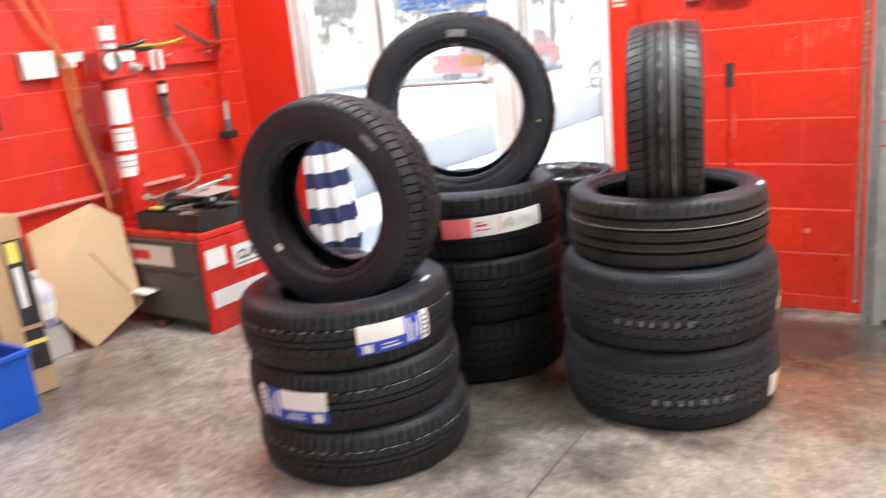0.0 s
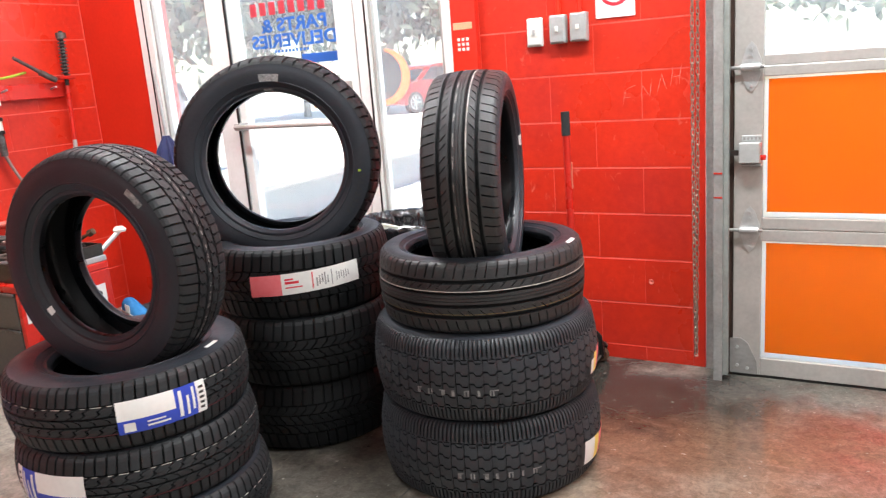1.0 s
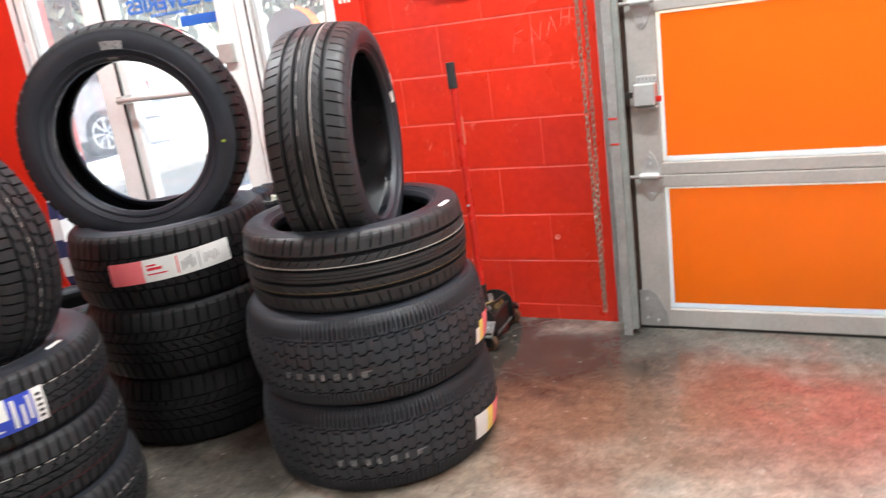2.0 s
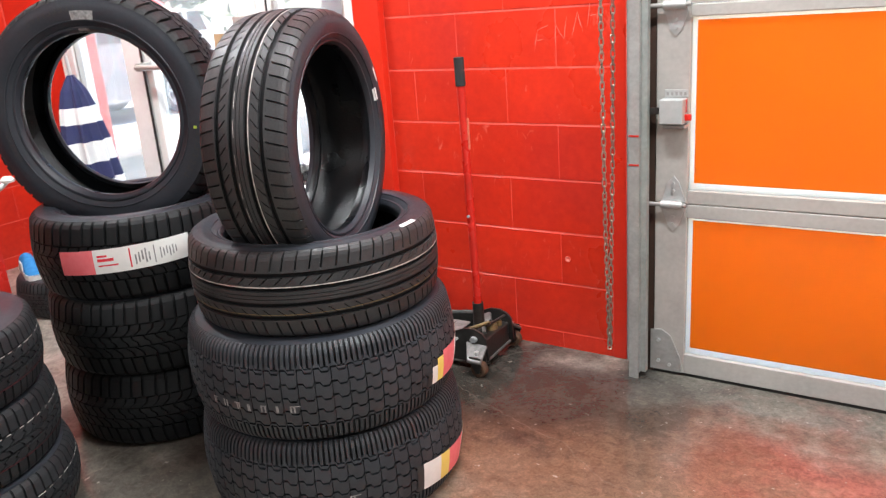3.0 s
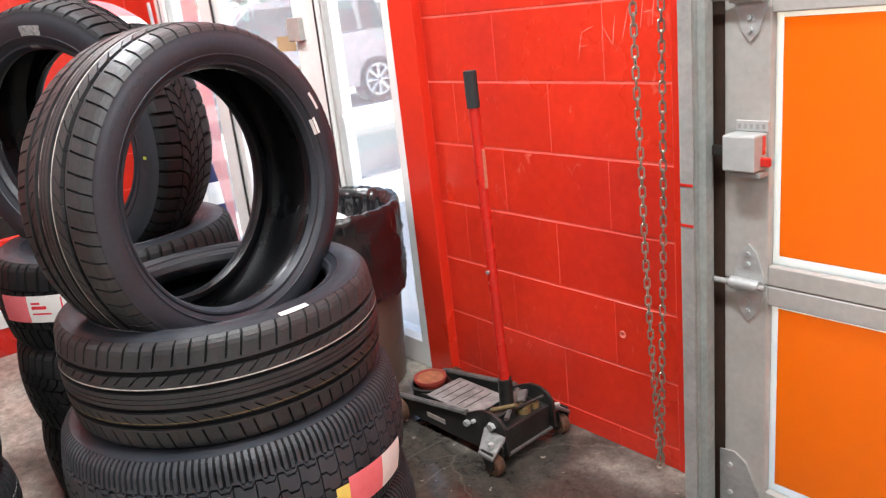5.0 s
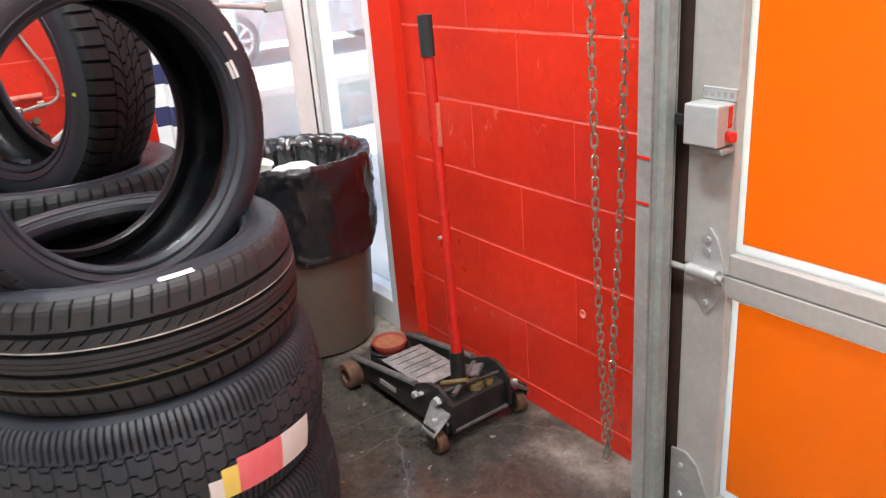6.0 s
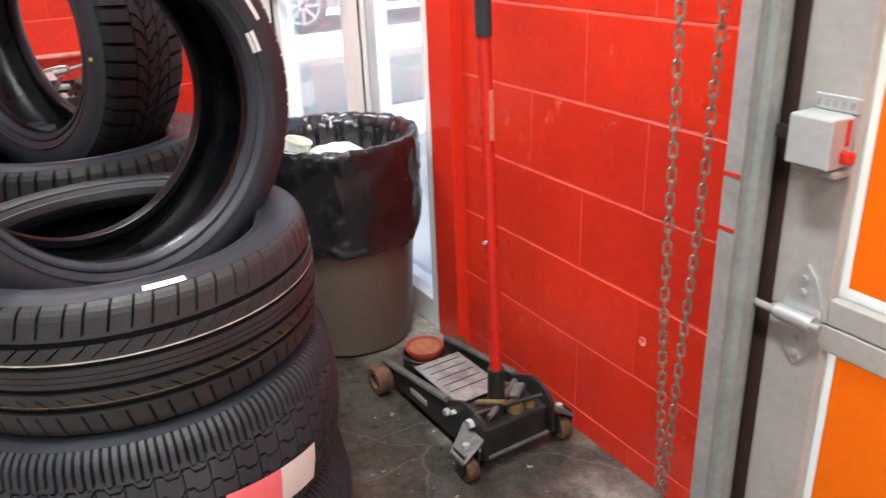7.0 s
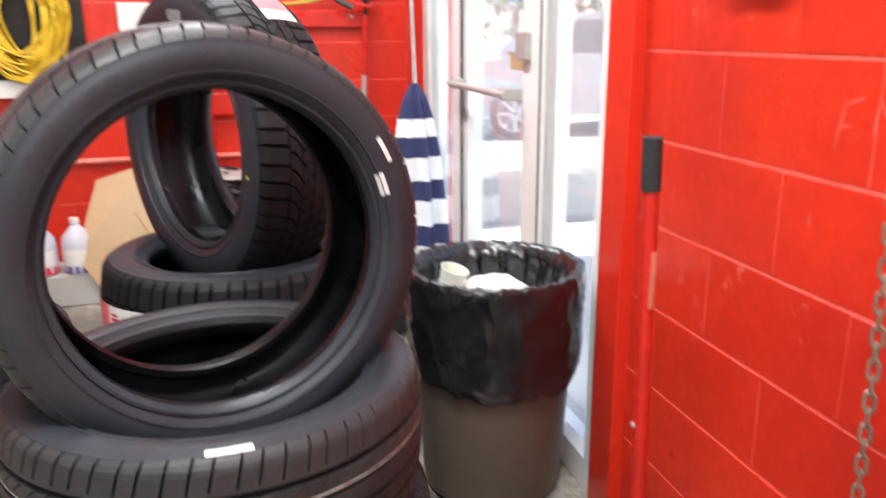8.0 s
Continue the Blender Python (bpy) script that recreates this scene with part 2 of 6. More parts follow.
def floor_material():
    mat = material("stained_shaded_concrete", (0.38, 0.350, 0.300), (0.19, 0.165, 0.135), 0.14, scale=2.6, fine=26, bump=0.16, bump_scale=60, rough_var=0.10)
    n, l = mat.node_tree.nodes, mat.node_tree.links
    b = n["Principled BSDF"]
    base = b.inputs["Base Color"].links[0].from_socket
    geo = n.new("ShaderNodeNewGeometry")
    warp = n.new("ShaderNodeTexNoise")
    warp.inputs["Scale"].default_value, warp.inputs["Detail"].default_value = 3.5, 7.0
    l.new(geo.outputs["Position"], warp.inputs["Vector"])

    def patch(prev, x, y, rx, ry, color, amount, ragged=0.9):
        sub = n.new("ShaderNodeVectorMath")
        sub.operation = "SUBTRACT"
        l.new(geo.outputs["Position"], sub.inputs[0])
        sub.inputs[1].default_value = (x, y, 0)
        div = n.new("ShaderNodeVectorMath")
        div.operation = "DIVIDE"
        l.new(sub.outputs[0], div.inputs[0])
        div.inputs[1].default_value = (rx, ry, 1)
        ln = n.new("ShaderNodeVectorMath")
        ln.operation = "LENGTH"
        l.new(div.outputs[0], ln.inputs[0])
        ad = n.new("ShaderNodeMath")
        ad.operation = "MULTIPLY_ADD"
        l.new(warp.outputs["Fac"], ad.inputs[0])
        ad.inputs[1].default_value = -2.0 * ragged
        l.new(ln.outputs["Value"], ad.inputs[2])
        mr = n.new("ShaderNodeMapRange")
        mr.inputs["From Min"].default_value, mr.inputs["From Max"].default_value = 0.35 - ragged, 1.0 - ragged
        mr.inputs["To Min"].default_value, mr.inputs["To Max"].default_value = amount, 0.0
        l.new(ad.outputs[0], mr.inputs["Value"])
        mx = n.new("ShaderNodeMix")
        mx.data_type = "RGBA"
        l.new(mr.outputs["Result"], mx.inputs["Factor"])
        l.new(prev, mx.inputs["A"])
        mx.inputs["B"].default_value = (*color, 1)
        return mx.outputs["Result"]

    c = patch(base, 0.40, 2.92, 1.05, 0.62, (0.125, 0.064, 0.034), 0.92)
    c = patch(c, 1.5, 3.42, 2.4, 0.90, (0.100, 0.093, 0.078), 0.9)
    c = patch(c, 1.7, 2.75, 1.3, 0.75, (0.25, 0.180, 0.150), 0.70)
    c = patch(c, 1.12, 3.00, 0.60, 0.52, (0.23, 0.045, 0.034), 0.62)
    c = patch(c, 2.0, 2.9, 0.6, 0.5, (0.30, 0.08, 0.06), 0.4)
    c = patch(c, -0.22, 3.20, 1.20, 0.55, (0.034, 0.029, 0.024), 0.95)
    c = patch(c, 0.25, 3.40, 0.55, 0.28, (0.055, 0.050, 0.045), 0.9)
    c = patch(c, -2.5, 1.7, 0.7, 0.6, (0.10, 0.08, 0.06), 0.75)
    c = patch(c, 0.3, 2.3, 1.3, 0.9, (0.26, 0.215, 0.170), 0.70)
    # shade between the tyre stacks, put into the floor colour
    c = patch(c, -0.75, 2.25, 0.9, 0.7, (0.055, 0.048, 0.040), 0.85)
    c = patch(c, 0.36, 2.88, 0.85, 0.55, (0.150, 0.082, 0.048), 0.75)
    # the same painted shade, deeper in the middle of the gap
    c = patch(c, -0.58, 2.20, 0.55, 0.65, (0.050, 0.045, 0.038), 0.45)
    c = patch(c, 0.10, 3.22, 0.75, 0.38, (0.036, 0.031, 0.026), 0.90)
    vo = n.new("ShaderNodeTexVoronoi")
    vo.feature = "DISTANCE_TO_EDGE"
    vo.inputs["Scale"].default_value = 0.9
    wv = n.new("ShaderNodeVectorMath")
    wv.operation = "MULTIPLY_ADD"
    l.new(warp.outputs["Color"], wv.inputs[0])
    wv.inputs[1].default_value = (0.25, 0.25, 0.0)
    l.new(geo.outputs["Position"], wv.inputs[2])
    l.new(wv.outputs[0], vo.inputs["Vector"])
    ed = n.new("ShaderNodeMapRange")
    ed.inputs["From Min"].default_value, ed.inputs["From Max"].default_value = 0.0, 0.004
    ed.inputs["To Min"].default_value, ed.inputs["To Max"].default_value = 0.16, 0.0
    l.new(vo.outputs["Distance"], ed.inputs["Value"])
    mx = n.new("ShaderNodeMix")
    mx.data_type = "RGBA"
    l.new(ed.outputs["Result"], mx.inputs["Factor"])
    l.new(c, mx.inputs["A"])
    mx.inputs["B"].default_value = (0.24, 0.20, 0.165, 1)
    sp = n.new("ShaderNodeTexNoise")
    sp.inputs["Scale"].default_value, sp.inputs["Detail"].default_value = 38.0, 3.0
    l.new(geo.outputs["Position"], sp.inputs["Vector"])
    sm = n.new("ShaderNodeMapRange")
    sm.inputs["From Min"].default_value, sm.inputs["From Max"].default_value = 0.68, 0.74
    sm.inputs["To Max"].default_value = 0.55
    l.new(sp.outputs["Fac"], sm.inputs["Value"])
    mz = n.new("ShaderNodeMix")
    mz.data_type = "RGBA"
    l.new(sm.outputs["Result"], mz.inputs["Factor"])
    l.new(mx.outputs["Result"], mz.inputs["A"])
    mz.inputs["B"].default_value = (0.34, 0.31, 0.27, 1)
    # mottled grime between the pale scuffs, at the width of a hand, of a coin and of grit
    tone = mz.outputs["Result"]
    for sc, lo, hi, seed in ((7.0, 0.80, 1.20, 3.0), (34.0, 0.80, 1.20, 11.0), (110.0, 0.86, 1.14, 5.0)):
        mo = n.new("ShaderNodeTexNoise")
        mo.inputs["Scale"].default_value, mo.inputs["Detail"].default_value, mo.inputs["Distortion"].default_value = sc, 8.0, 0.8
        mo.inputs["Roughness"].default_value = 0.68
        of = n.new("ShaderNodeVectorMath")
        of.operation = "ADD"
        of.inputs[1].default_value = (seed, seed * 0.7, 0.0)
        l.new(geo.outputs["Position"], of.inputs[0])
        l.new(of.outputs[0], mo.inputs["Vector"])
        mr = n.new("ShaderNodeMapRange")
        mr.inputs["From Min"].default_value, mr.inputs["From Max"].default_value = 0.36, 0.64
        mr.inputs["To Min"].default_value, mr.inputs["To Max"].default_value = lo, hi
        l.new(mo.outputs["Fac"], mr.inputs["Value"])
        hv = n.new("ShaderNodeHueSaturation")
        l.new(mr.outputs["Result"], hv.inputs["Value"])
        l.new(tone, hv.inputs["Color"])
        tone = hv.outputs["Color"]
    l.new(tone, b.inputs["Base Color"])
    return mat


FLOOR = floor_material()

# ---- building helpers ----


def part(name, bm, mat, parent=None, label="", smooth=False):
    me = bpy.data.meshes.new(name)
    bmesh.ops.recalc_face_normals(bm, faces=bm.faces[:])
    bm.to_mesh(me)
    bm.free()
    me.materials.append(mat)
    if smooth:
        me.polygons.foreach_set("use_smooth", [True] * len(me.polygons))
        me.set_sharp_from_angle(angle=radians(35))
    ob = new(name, me)
    if parent:
        ob.parent = parent
    if label:
        ob["label"] = label
    return ob


def thing(name, label, category, m=None, group="", kind=""):
    ob = new(name)
    ob.empty_display_size = 0.1
    if m is not None:
        ob.matrix_world = m
    return tagged(ob, label, category, group, kind)


def box(bm, x0, x1, y0, y1, z0, z1, bevel=0.0, seg=2):
    vs = [bm.verts.new((x, y, z)) for x in (x0, x1) for y in (y0, y1) for z in (z0, z1)]
    fs = [bm.faces.new([vs[i] for i in q]) for q in ((0, 1, 3, 2), (4, 6, 7, 5), (0, 4, 5, 1), (2, 3, 7, 6), (0, 2, 6, 4), (1, 5, 7, 3))]
    if bevel:
        es = list({e for f in fs for e in f.edges})
        bmesh.ops.bevel(bm, geom=es, offset=bevel, segments=seg, affect="EDGES", profile=0.5)
    return bm


def boxed(*args, **kw):
    return box(bmesh.new(), *args, **kw)


def rod(bm, p0, p1, r0, r1=None, n=16, caps=True):
    r1 = r0 if r1 is None else r1
    p0, p1 = Vector(p0), Vector(p1)
    q = (p1 - p0).to_track_quat("Z", "Y")
    rings = []
    for p, r in ((p0, r0), (p1, r1)):
        rings.append([bm.verts.new(p + q @ Vector((r * math.cos(a), r * math.sin(a), 0))) for a in (2 * math.pi * i / n for i in range(n))])
    for i in range(n):
        bm.faces.new((rings[0][i], rings[0][(i + 1) % n], rings[1][(i + 1) % n], rings[1][i]))
    if caps:
        bm.faces.new(rings[0][::-1])
        bm.faces.new(rings[1])
    return bm


def rodded(*args, **kw):
    return rod(bmesh.new(), *args, **kw)


def smooth_path(pts, n):
    pts = [Vector(p) for p in pts]
    pts = [2 * pts[0] - pts[1]] + pts + [2 * pts[-1] - pts[-2]]
    out = []
    for i in range(1, len(pts) - 2):
        a, b, c, d = pts[i - 1:i + 3]
        for k in range(n):
            t = k / n
            out.append(0.5 * ((2 * b) + (c - a) * t + (2 * a - 5 * b + 4 * c - d) * t * t + (3 * b - a - 3 * c + d) * t ** 3))
    return out + [pts[-2]]


def hose(bm, pts, r, n=8, steps=6):
    pts = smooth_path(pts, steps)
    rings = []
    for i, p in enumerate(pts):
        d = (pts[min(i + 1, len(pts) - 1)] - pts[max(i - 1, 0)]).normalized()
        q = d.to_track_quat("Z", "Y")
        rings.append([bm.verts.new(p + q @ Vector((r * math.cos(2 * math.pi * k / n), r * math.sin(2 * math.pi * k / n), 0))) for k in range(n)])
    for a, b in zip(rings, rings[1:]):
        for k in range(n):
            bm.faces.new((a[k], a[(k + 1) % n], b[(k + 1) % n], b[k]))
    bm.faces.new(rings[0][::-1])
    bm.faces.new(rings[-1])
    return bm


def lathe(bm, prof, n=48, loop=False, wave=None):
    """Turns (r, z) points about z. wave(i, angle): the radius's factor at point i."""
    rings = []
    for i, (r, z) in enumerate(prof):
        ring = []
        for k in range(n):
            a = 2 * math.pi * k / n
            f = wave(i, a) if wave else 1.0
            ring.append(bm.verts.new((r * f * math.cos(a), r * f * math.sin(a), z)))
        rings.append(ring)
    pairs = list(zip(rings, rings[1:])) + ([(rings[-1], rings[0])] if loop else [])
    for a, b in pairs:
        for k in range(n):
            bm.faces.new((a[k], a[(k + 1) % n], b[(k + 1) % n], b[k]))
    return bm


def cap(bm, prof_r, z, n=48):
    bm.faces.new([bm.verts.new((prof_r * math.cos(2 * math.pi * k / n), prof_r * math.sin(2 * math.pi * k / n), z)) for k in range(n)])


def sheet(x0, x1, z0, z1, y, t=0.0015):
    return boxed(x0, x1, y - t, y, z0, z1)


def lettering(word, size, mat, m, parent, mirror=False, name="lettering"):
    cu = bpy.data.curves.new(name, "FONT")
    cu.body, cu.size, cu.extrude, cu.align_x, cu.offset = word, size, 0.0006, "CENTER", 0.0022
    tmp = new(name, cu)
    me = bpy.data.meshes.new_from_object(tmp.evaluated_get(bpy.context.evaluated_depsgraph_get()))
    bpy.data.objects.remove(tmp)
    if mirror:
        me.transform(Matrix.Diagonal((-1, 1, 1, 1)))
        me.flip_normals()
    me.transform(m)
    me.materials.clear()
    me.materials.append(mat)
    ob = new(name, me)
    ob.parent = parent
    return ob


# ---- the room ----
WALL_Y, WALL_X = 3.63, -3.26
COURSE, BLOCK, BASE = 0.2032, 0.4064, 0.065
WIN_L, WIN_R, WIN_TOP = -2.75, -0.745, 2.25
DOOR_L, DOOR_R, DOOR_TOP = 0.405, 3.25, 2.52

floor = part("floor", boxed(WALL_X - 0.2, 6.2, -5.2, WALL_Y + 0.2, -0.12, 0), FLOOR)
tagged(floor, "stained grey concrete workshop floor with red paint marks and shade painted between tyre stacks", "floor", kind="structure")
part("saw_cut", boxed(-0.2975, -0.2925, -4.9, WALL_Y - 0.01, 0.0004, 0.0012), material("dirt_filled_joint", (0.022, 0.019, 0.016), (0.05, 0.044, 0.037), 0.8, scale=12, fine=80), floor, "dirt-filled saw cut")
ceiling = part("ceiling", boxed(WALL_X - 0.2, 6.2, -5.2, WALL_Y + 0.2, CEIL, CEIL + 0.15), CEILING)
tagged(ceiling, "plain pale workshop ceiling", "ceiling", kind="structure")

bm = bmesh.new()
IN = WALL_Y + 0.0022
box(bm, WIN_R, DOOR_L, IN, WALL_Y + 0.2, 0, CEIL)
box(bm, WALL_X - 0.2, WIN_L, IN, WALL_Y + 0.2, 0, CEIL)
box(bm, WIN_L, WIN_R, IN, WALL_Y + 0.2, WIN_TOP, CEIL)
box(bm, DOOR_L, DOOR_R, IN, WALL_Y + 0.2, DOOR_TOP, CEIL)
box(bm, DOOR_R, 6.2, IN, WALL_Y + 0.2, 0, CEIL)
wall_north = part("wall_north", bm, MORTAR)
tagged(wall_north, "red painted concrete block wall round the glazed entrance", "wall", kind="structure")
wall_west = part("wall_west", boxed(WALL_X - 0.2, WALL_X - 0.0022, -5.2, WALL_Y + 0.004, 0, CEIL), MORTAR)
tagged(wall_west, "red painted concrete block wall hung with tools", "wall", kind="structure")
tagged(part("wall_south", boxed(WALL_X, 6.0, -5.2, -5.0, 0, CEIL), PLAIN_WALL), "plain pale back wall", "wall", kind="structure")
tagged(part("wall_east", boxed(6.0, 6.2, -5.0, WALL_Y, 0, CEIL), PLAIN_WALL), "plain pale side wall", "wall", kind="structure")

# smooth red edge pieces beside the entrance and the shutter door
trim_a = part("trim_1", boxed(-0.710, -0.583, 3.595, IN + 0.001, 0, CEIL - 0.002, bevel=0.004), RED_SMOOTH)
tagged(trim_a, "smooth red painted post beside the glazing", "trim", kind="structure")
trim_b = part("trim_2", boxed(0.357, DOOR_L + 0.004, WALL_Y - 0.004, IN + 0.001, 0, CEIL - 0.002, bevel=0.004), RED_SMOOTH)
tagged(trim_b, "smooth red painted wall end beside the roller door", "trim", kind="structure")
trim_c = part("trim_3", boxed(WALL_X + 0.002, WIN_L + 0.002, WALL_Y - 0.004, IN + 0.001, 0, CEIL - 0.002, bevel=0.004), RED_SMOOTH)
tagged(trim_c, "smooth red painted post in the corner", "trim", kind="structure")


def tube_fixture(x, y):
    f = thing("ceiling_light", "white ceiling batten with two fluorescent tubes", "lamp", pose(x, y, CEIL), group="ceiling lights")
    part("body", boxed(-0.65, 0.65, -0.12, 0.12, -0.06, 0, bevel=0.006), WHITE_FRAME, f)
    for s in (-0.06, 0.06):
        part("tube", rodded((-0.6, s, -0.085), (0.6, s, -0.085), 0.013), PLASTIC_WHITE, f, smooth=True)


for lx, ly in TUBES:
    tube_fixture(lx, ly)

# ---- glazed entrance ----
PROUD = Matrix.Translation((0.04, -0.052, 0))
entrance = thing("window_1", "white aluminium glazed entrance with a push-bar door", "window", PROUD, kind="structure")
FY0, FY1, GY = 3.655, 3.755, 3.705
MEMBERS = [("window_frame", WIN_L - 0.045, -2.685, 0, WIN_TOP), ("window_frame", -2.255, -2.125, 0, WIN_TOP), ("window_frame", -1.285, -1.205, 0, WIN_TOP),
           ("window_frame", -0.80, WIN_R, 0, WIN_TOP)]
for nm, x0, x1, z0, z1 in MEMBERS:
    part(nm, boxed(x0, x1, FY0, FY1, z0, z1, bevel=0.004), WHITE_FRAME, entrance)
for x0, x1 in ((-2.685, -2.255), (-2.125, -1.285), (-1.205, -0.80)):
    part("window_frame", boxed(x0, x1, FY0 + 0.002, FY1 - 0.002, WIN_TOP - 0.06, WIN_TOP, bevel=0.003), WHITE_FRAME, entrance)
for x0, x1 in ((-2.685, -2.255), (-1.205, -0.80)):
    part("window_sill", boxed(x0, x1, FY0 + 0.002, FY1 - 0.002, 0, 0.10, bevel=0.004), WHITE_FRAME, entrance)
    pane = part("pane", boxed(x0 - 0.005, x1 + 0.005, GY - 0.003, GY + 0.003, 0.095, WIN_TOP - 0.055), GLASS, entrance)
    pane.visible_shadow = False
for x in (-2.683, -1.203, -0.815):
    part("glazing_bead", boxed(x, x + 0.014, FY0 + 0.012, FY0 + 0.04, 0.1, WIN_TOP - 0.06), ALU, entrance)

for x in (-2.741, -2.123, -1.226):
    part("gasket", boxed(x, x + 0.009, FY0 - 0.003, FY0 + 0.006, 0.012, WIN_TOP - 0.065), BLACK_STEEL, entrance, "black rubber gasket")

door = thing("door_1", "white aluminium glass door with a push bar and printed lettering", "door", PROUD, kind="structure")
DL, DR, DT = -2.113, -1.297, 2.17
for x0, x1 in ((DL, -2.062), (-1.412, DR)):
    part("stile", boxed(x0, x1, FY0 + 0.012, FY1 - 0.03, 0.012, DT, bevel=0.004), WHITE_FRAME, door)
part("rail", boxed(-2.062, -1.412, FY0 + 0.014, FY1 - 0.032, 0.012, 0.22, bevel=0.003), WHITE_FRAME, door)
part("rail", boxed(-2.062, -1.412, FY0 + 0.014, FY1 - 0.032, DT - 0.09, DT, bevel=0.003), WHITE_FRAME, door)
pane = part("pane", boxed(-2.066, -1.408, GY - 0.003, GY + 0.003, 0.215, DT - 0.085), GLASS, door)
pane.visible_shadow = False
bar = part("push_bar", rodded((-2.10, 3.60, 1.125), (-1.40, 3.60, 1.125), 0.012), ALU, door, "thin aluminium push bar", smooth=True)
for x in (-2.085, -1.43):
    part("bracket", boxed(x - 0.02, x + 0.02, 3.60, FY0 + 0.013, 1.105, 1.145, bevel=0.003), ALU, bar)
part("lock", boxed(-1.43, -1.34, FY0 - 0.012, FY0 + 0.014, 1.24, 1.33, bevel=0.004), ALU, door)
part("push_label", boxed(-1.62, -1.47, 3.695, 3.698, 1.20, 1.26), CARD, door)
up = pose(0, 0, 0, 90, 0, 0)
LET_Y = 3.699


def sign_text(word, size, x, z, mat):
    lettering(word, size, mat, Matrix.Translation((x, LET_Y, z)) @ up @ Matrix.Diagonal((1.25, 1, 1, 1)), door, mirror=True)


sign_text("PARTS &", 0.092, -1.694, 1.610, DECAL_BLUE)
sign_text("DELIVERIES", 0.092, -1.706, 1.530, DECAL_BLUE)
for i in range(8):
    bm = boxed(-1.975 + 0.064 * i, -1.975 + 0.064 * i + 0.042, LET_Y - 0.001, LET_Y, 1.695, 1.760)
    part("red_mark", bm, DECAL_RED, door)
for i in range(10):
    part("small_mark", boxed(-1.84 + 0.024 * i, -1.825 + 0.024 * i, LET_Y - 0.001, LET_Y, 1.500, 1.514), DECAL_BLUE, door)
part("blue_band", boxed(-1.66, -1.436, LET_Y - 0.001, LET_Y, 1.435, 1.482), DECAL_BLUE, door)

def disc(bm, cx, cz, r0, r1, a0, a1, n=40, y=0.0):
    ins, outs = [], []
    for k in range(n + 1):
        a = math.radians(a0 + (a1 - a0) * k / n)
        ins.append(bm.verts.new((cx + r0 * math.cos(a), y, cz + r0 * math.sin(a))))
        outs.append(bm.verts.new((cx + r1 * math.cos(a), y, cz + r1 * math.sin(a))))
    for k in range(n):
        bm.faces.new((ins[k], ins[k + 1], outs[k + 1], outs[k]))
    return bm


ORANGE_INK = material("orange_ink", (0.85, 0.16, 0.02), (0.8, 0.14, 0.02), 0.5)
marks = thing("glass_numbers", "dark number marks stuck on the narrow pane", "decal", pose(-1.12, 3.648, 1.33))
for i in range(3):
    part("number_mark", boxed(0.10 + 0.07 * i, 0.145 + 0.07 * i, -0.001, 0, 0.50, 0.58), BLACK_INK, marks)

# ---- sectional door ----
gate = thing("door_2", "sectional overhead door with backlit orange panels in aluminium frames", "door", kind="structure")
GX0, GX1, DY = 0.526, 3.20, 3.58
RAILS = [(0.0, 0.085), (0.585, 0.632), (0.634, 0.680), (1.232, 1.270), (1.272, 1.312), (1.87, 1.91), (1.912, 1.95), (2.47, 2.51)]
for z0, z1 in RAILS:
    part("rail", boxed(GX0 + 0.107, GX1 - 0.107, DY + 0.001, DY + 0.044, z0 + 0.012 * (z0 == 0), z1, bevel=0.003), ALU, gate)
for z0, z1 in ((0.012, 0.632), (0.634, 1.270), (1.272, 1.91), (1.912, 2.51)):
    for x0 in (GX0, GX1 - 0.107):
        part("stile", boxed(x0, x0 + 0.107, DY, DY + 0.045, z0, z1, bevel=0.003), ALU, gate)
part("bottom_seal", boxed(GX0, GX1, DY + 0.006, DY + 0.04, 0.0, 0.012), BLACK_STEEL, gate, "black rubber bottom seal")
PX0, PX1 = GX0 + 0.107, GX1 - 0.107
for z0, z1, clear in ((0.085, 0.585, 0), (0.680, 1.232, 0), (1.312, 1.87, 1), (1.95, 2.47, 0)):
    if clear:
        p = part("pane", boxed(PX0, PX1, DY + 0.02, DY + 0.026, z0, z1), GLASS, gate, "clear glass pane")
        p.visible_shadow = False
        continue
    g = 0.016
    part("panel", boxed(PX0 + g, PX1 - g, DY + 0.020, DY + 0.022, z0 + g + 0.006, z1 - g * 0.7), ORANGE_SHEET, gate, "backlit orange sheet")
    # added translucent white strips in place of daylight leaking round the panel
    for a in ((PX0, PX0 + g, z0, z1), (PX1 - g, PX1, z0, z1), (PX0 + g, PX1 - g, z0, z0 + g + 0.006), (PX0 + g, PX1 - g, z1 - g * 0.7, z1)):
        part("edge_strip", boxed(a[0], a[1], DY + 0.021, DY + 0.023, a[2], a[3]), WHITE_SHEET, gate, "white strip standing in for daylight through the panel gap")


def plate(bm, outline, y0, y1):
    a = [bm.verts.new((x, y0, z)) for x, z in outline]
    b = [bm.verts.new((x, y1, z)) for x, z in outline]
    bm.faces.new(a)
    bm.faces.new(b[::-1])
    for i in range(len(outline)):
        j = (i + 1) % len(outline)
        bm.faces.new((a[i], a[j], b[j], b[i]))
    return bm


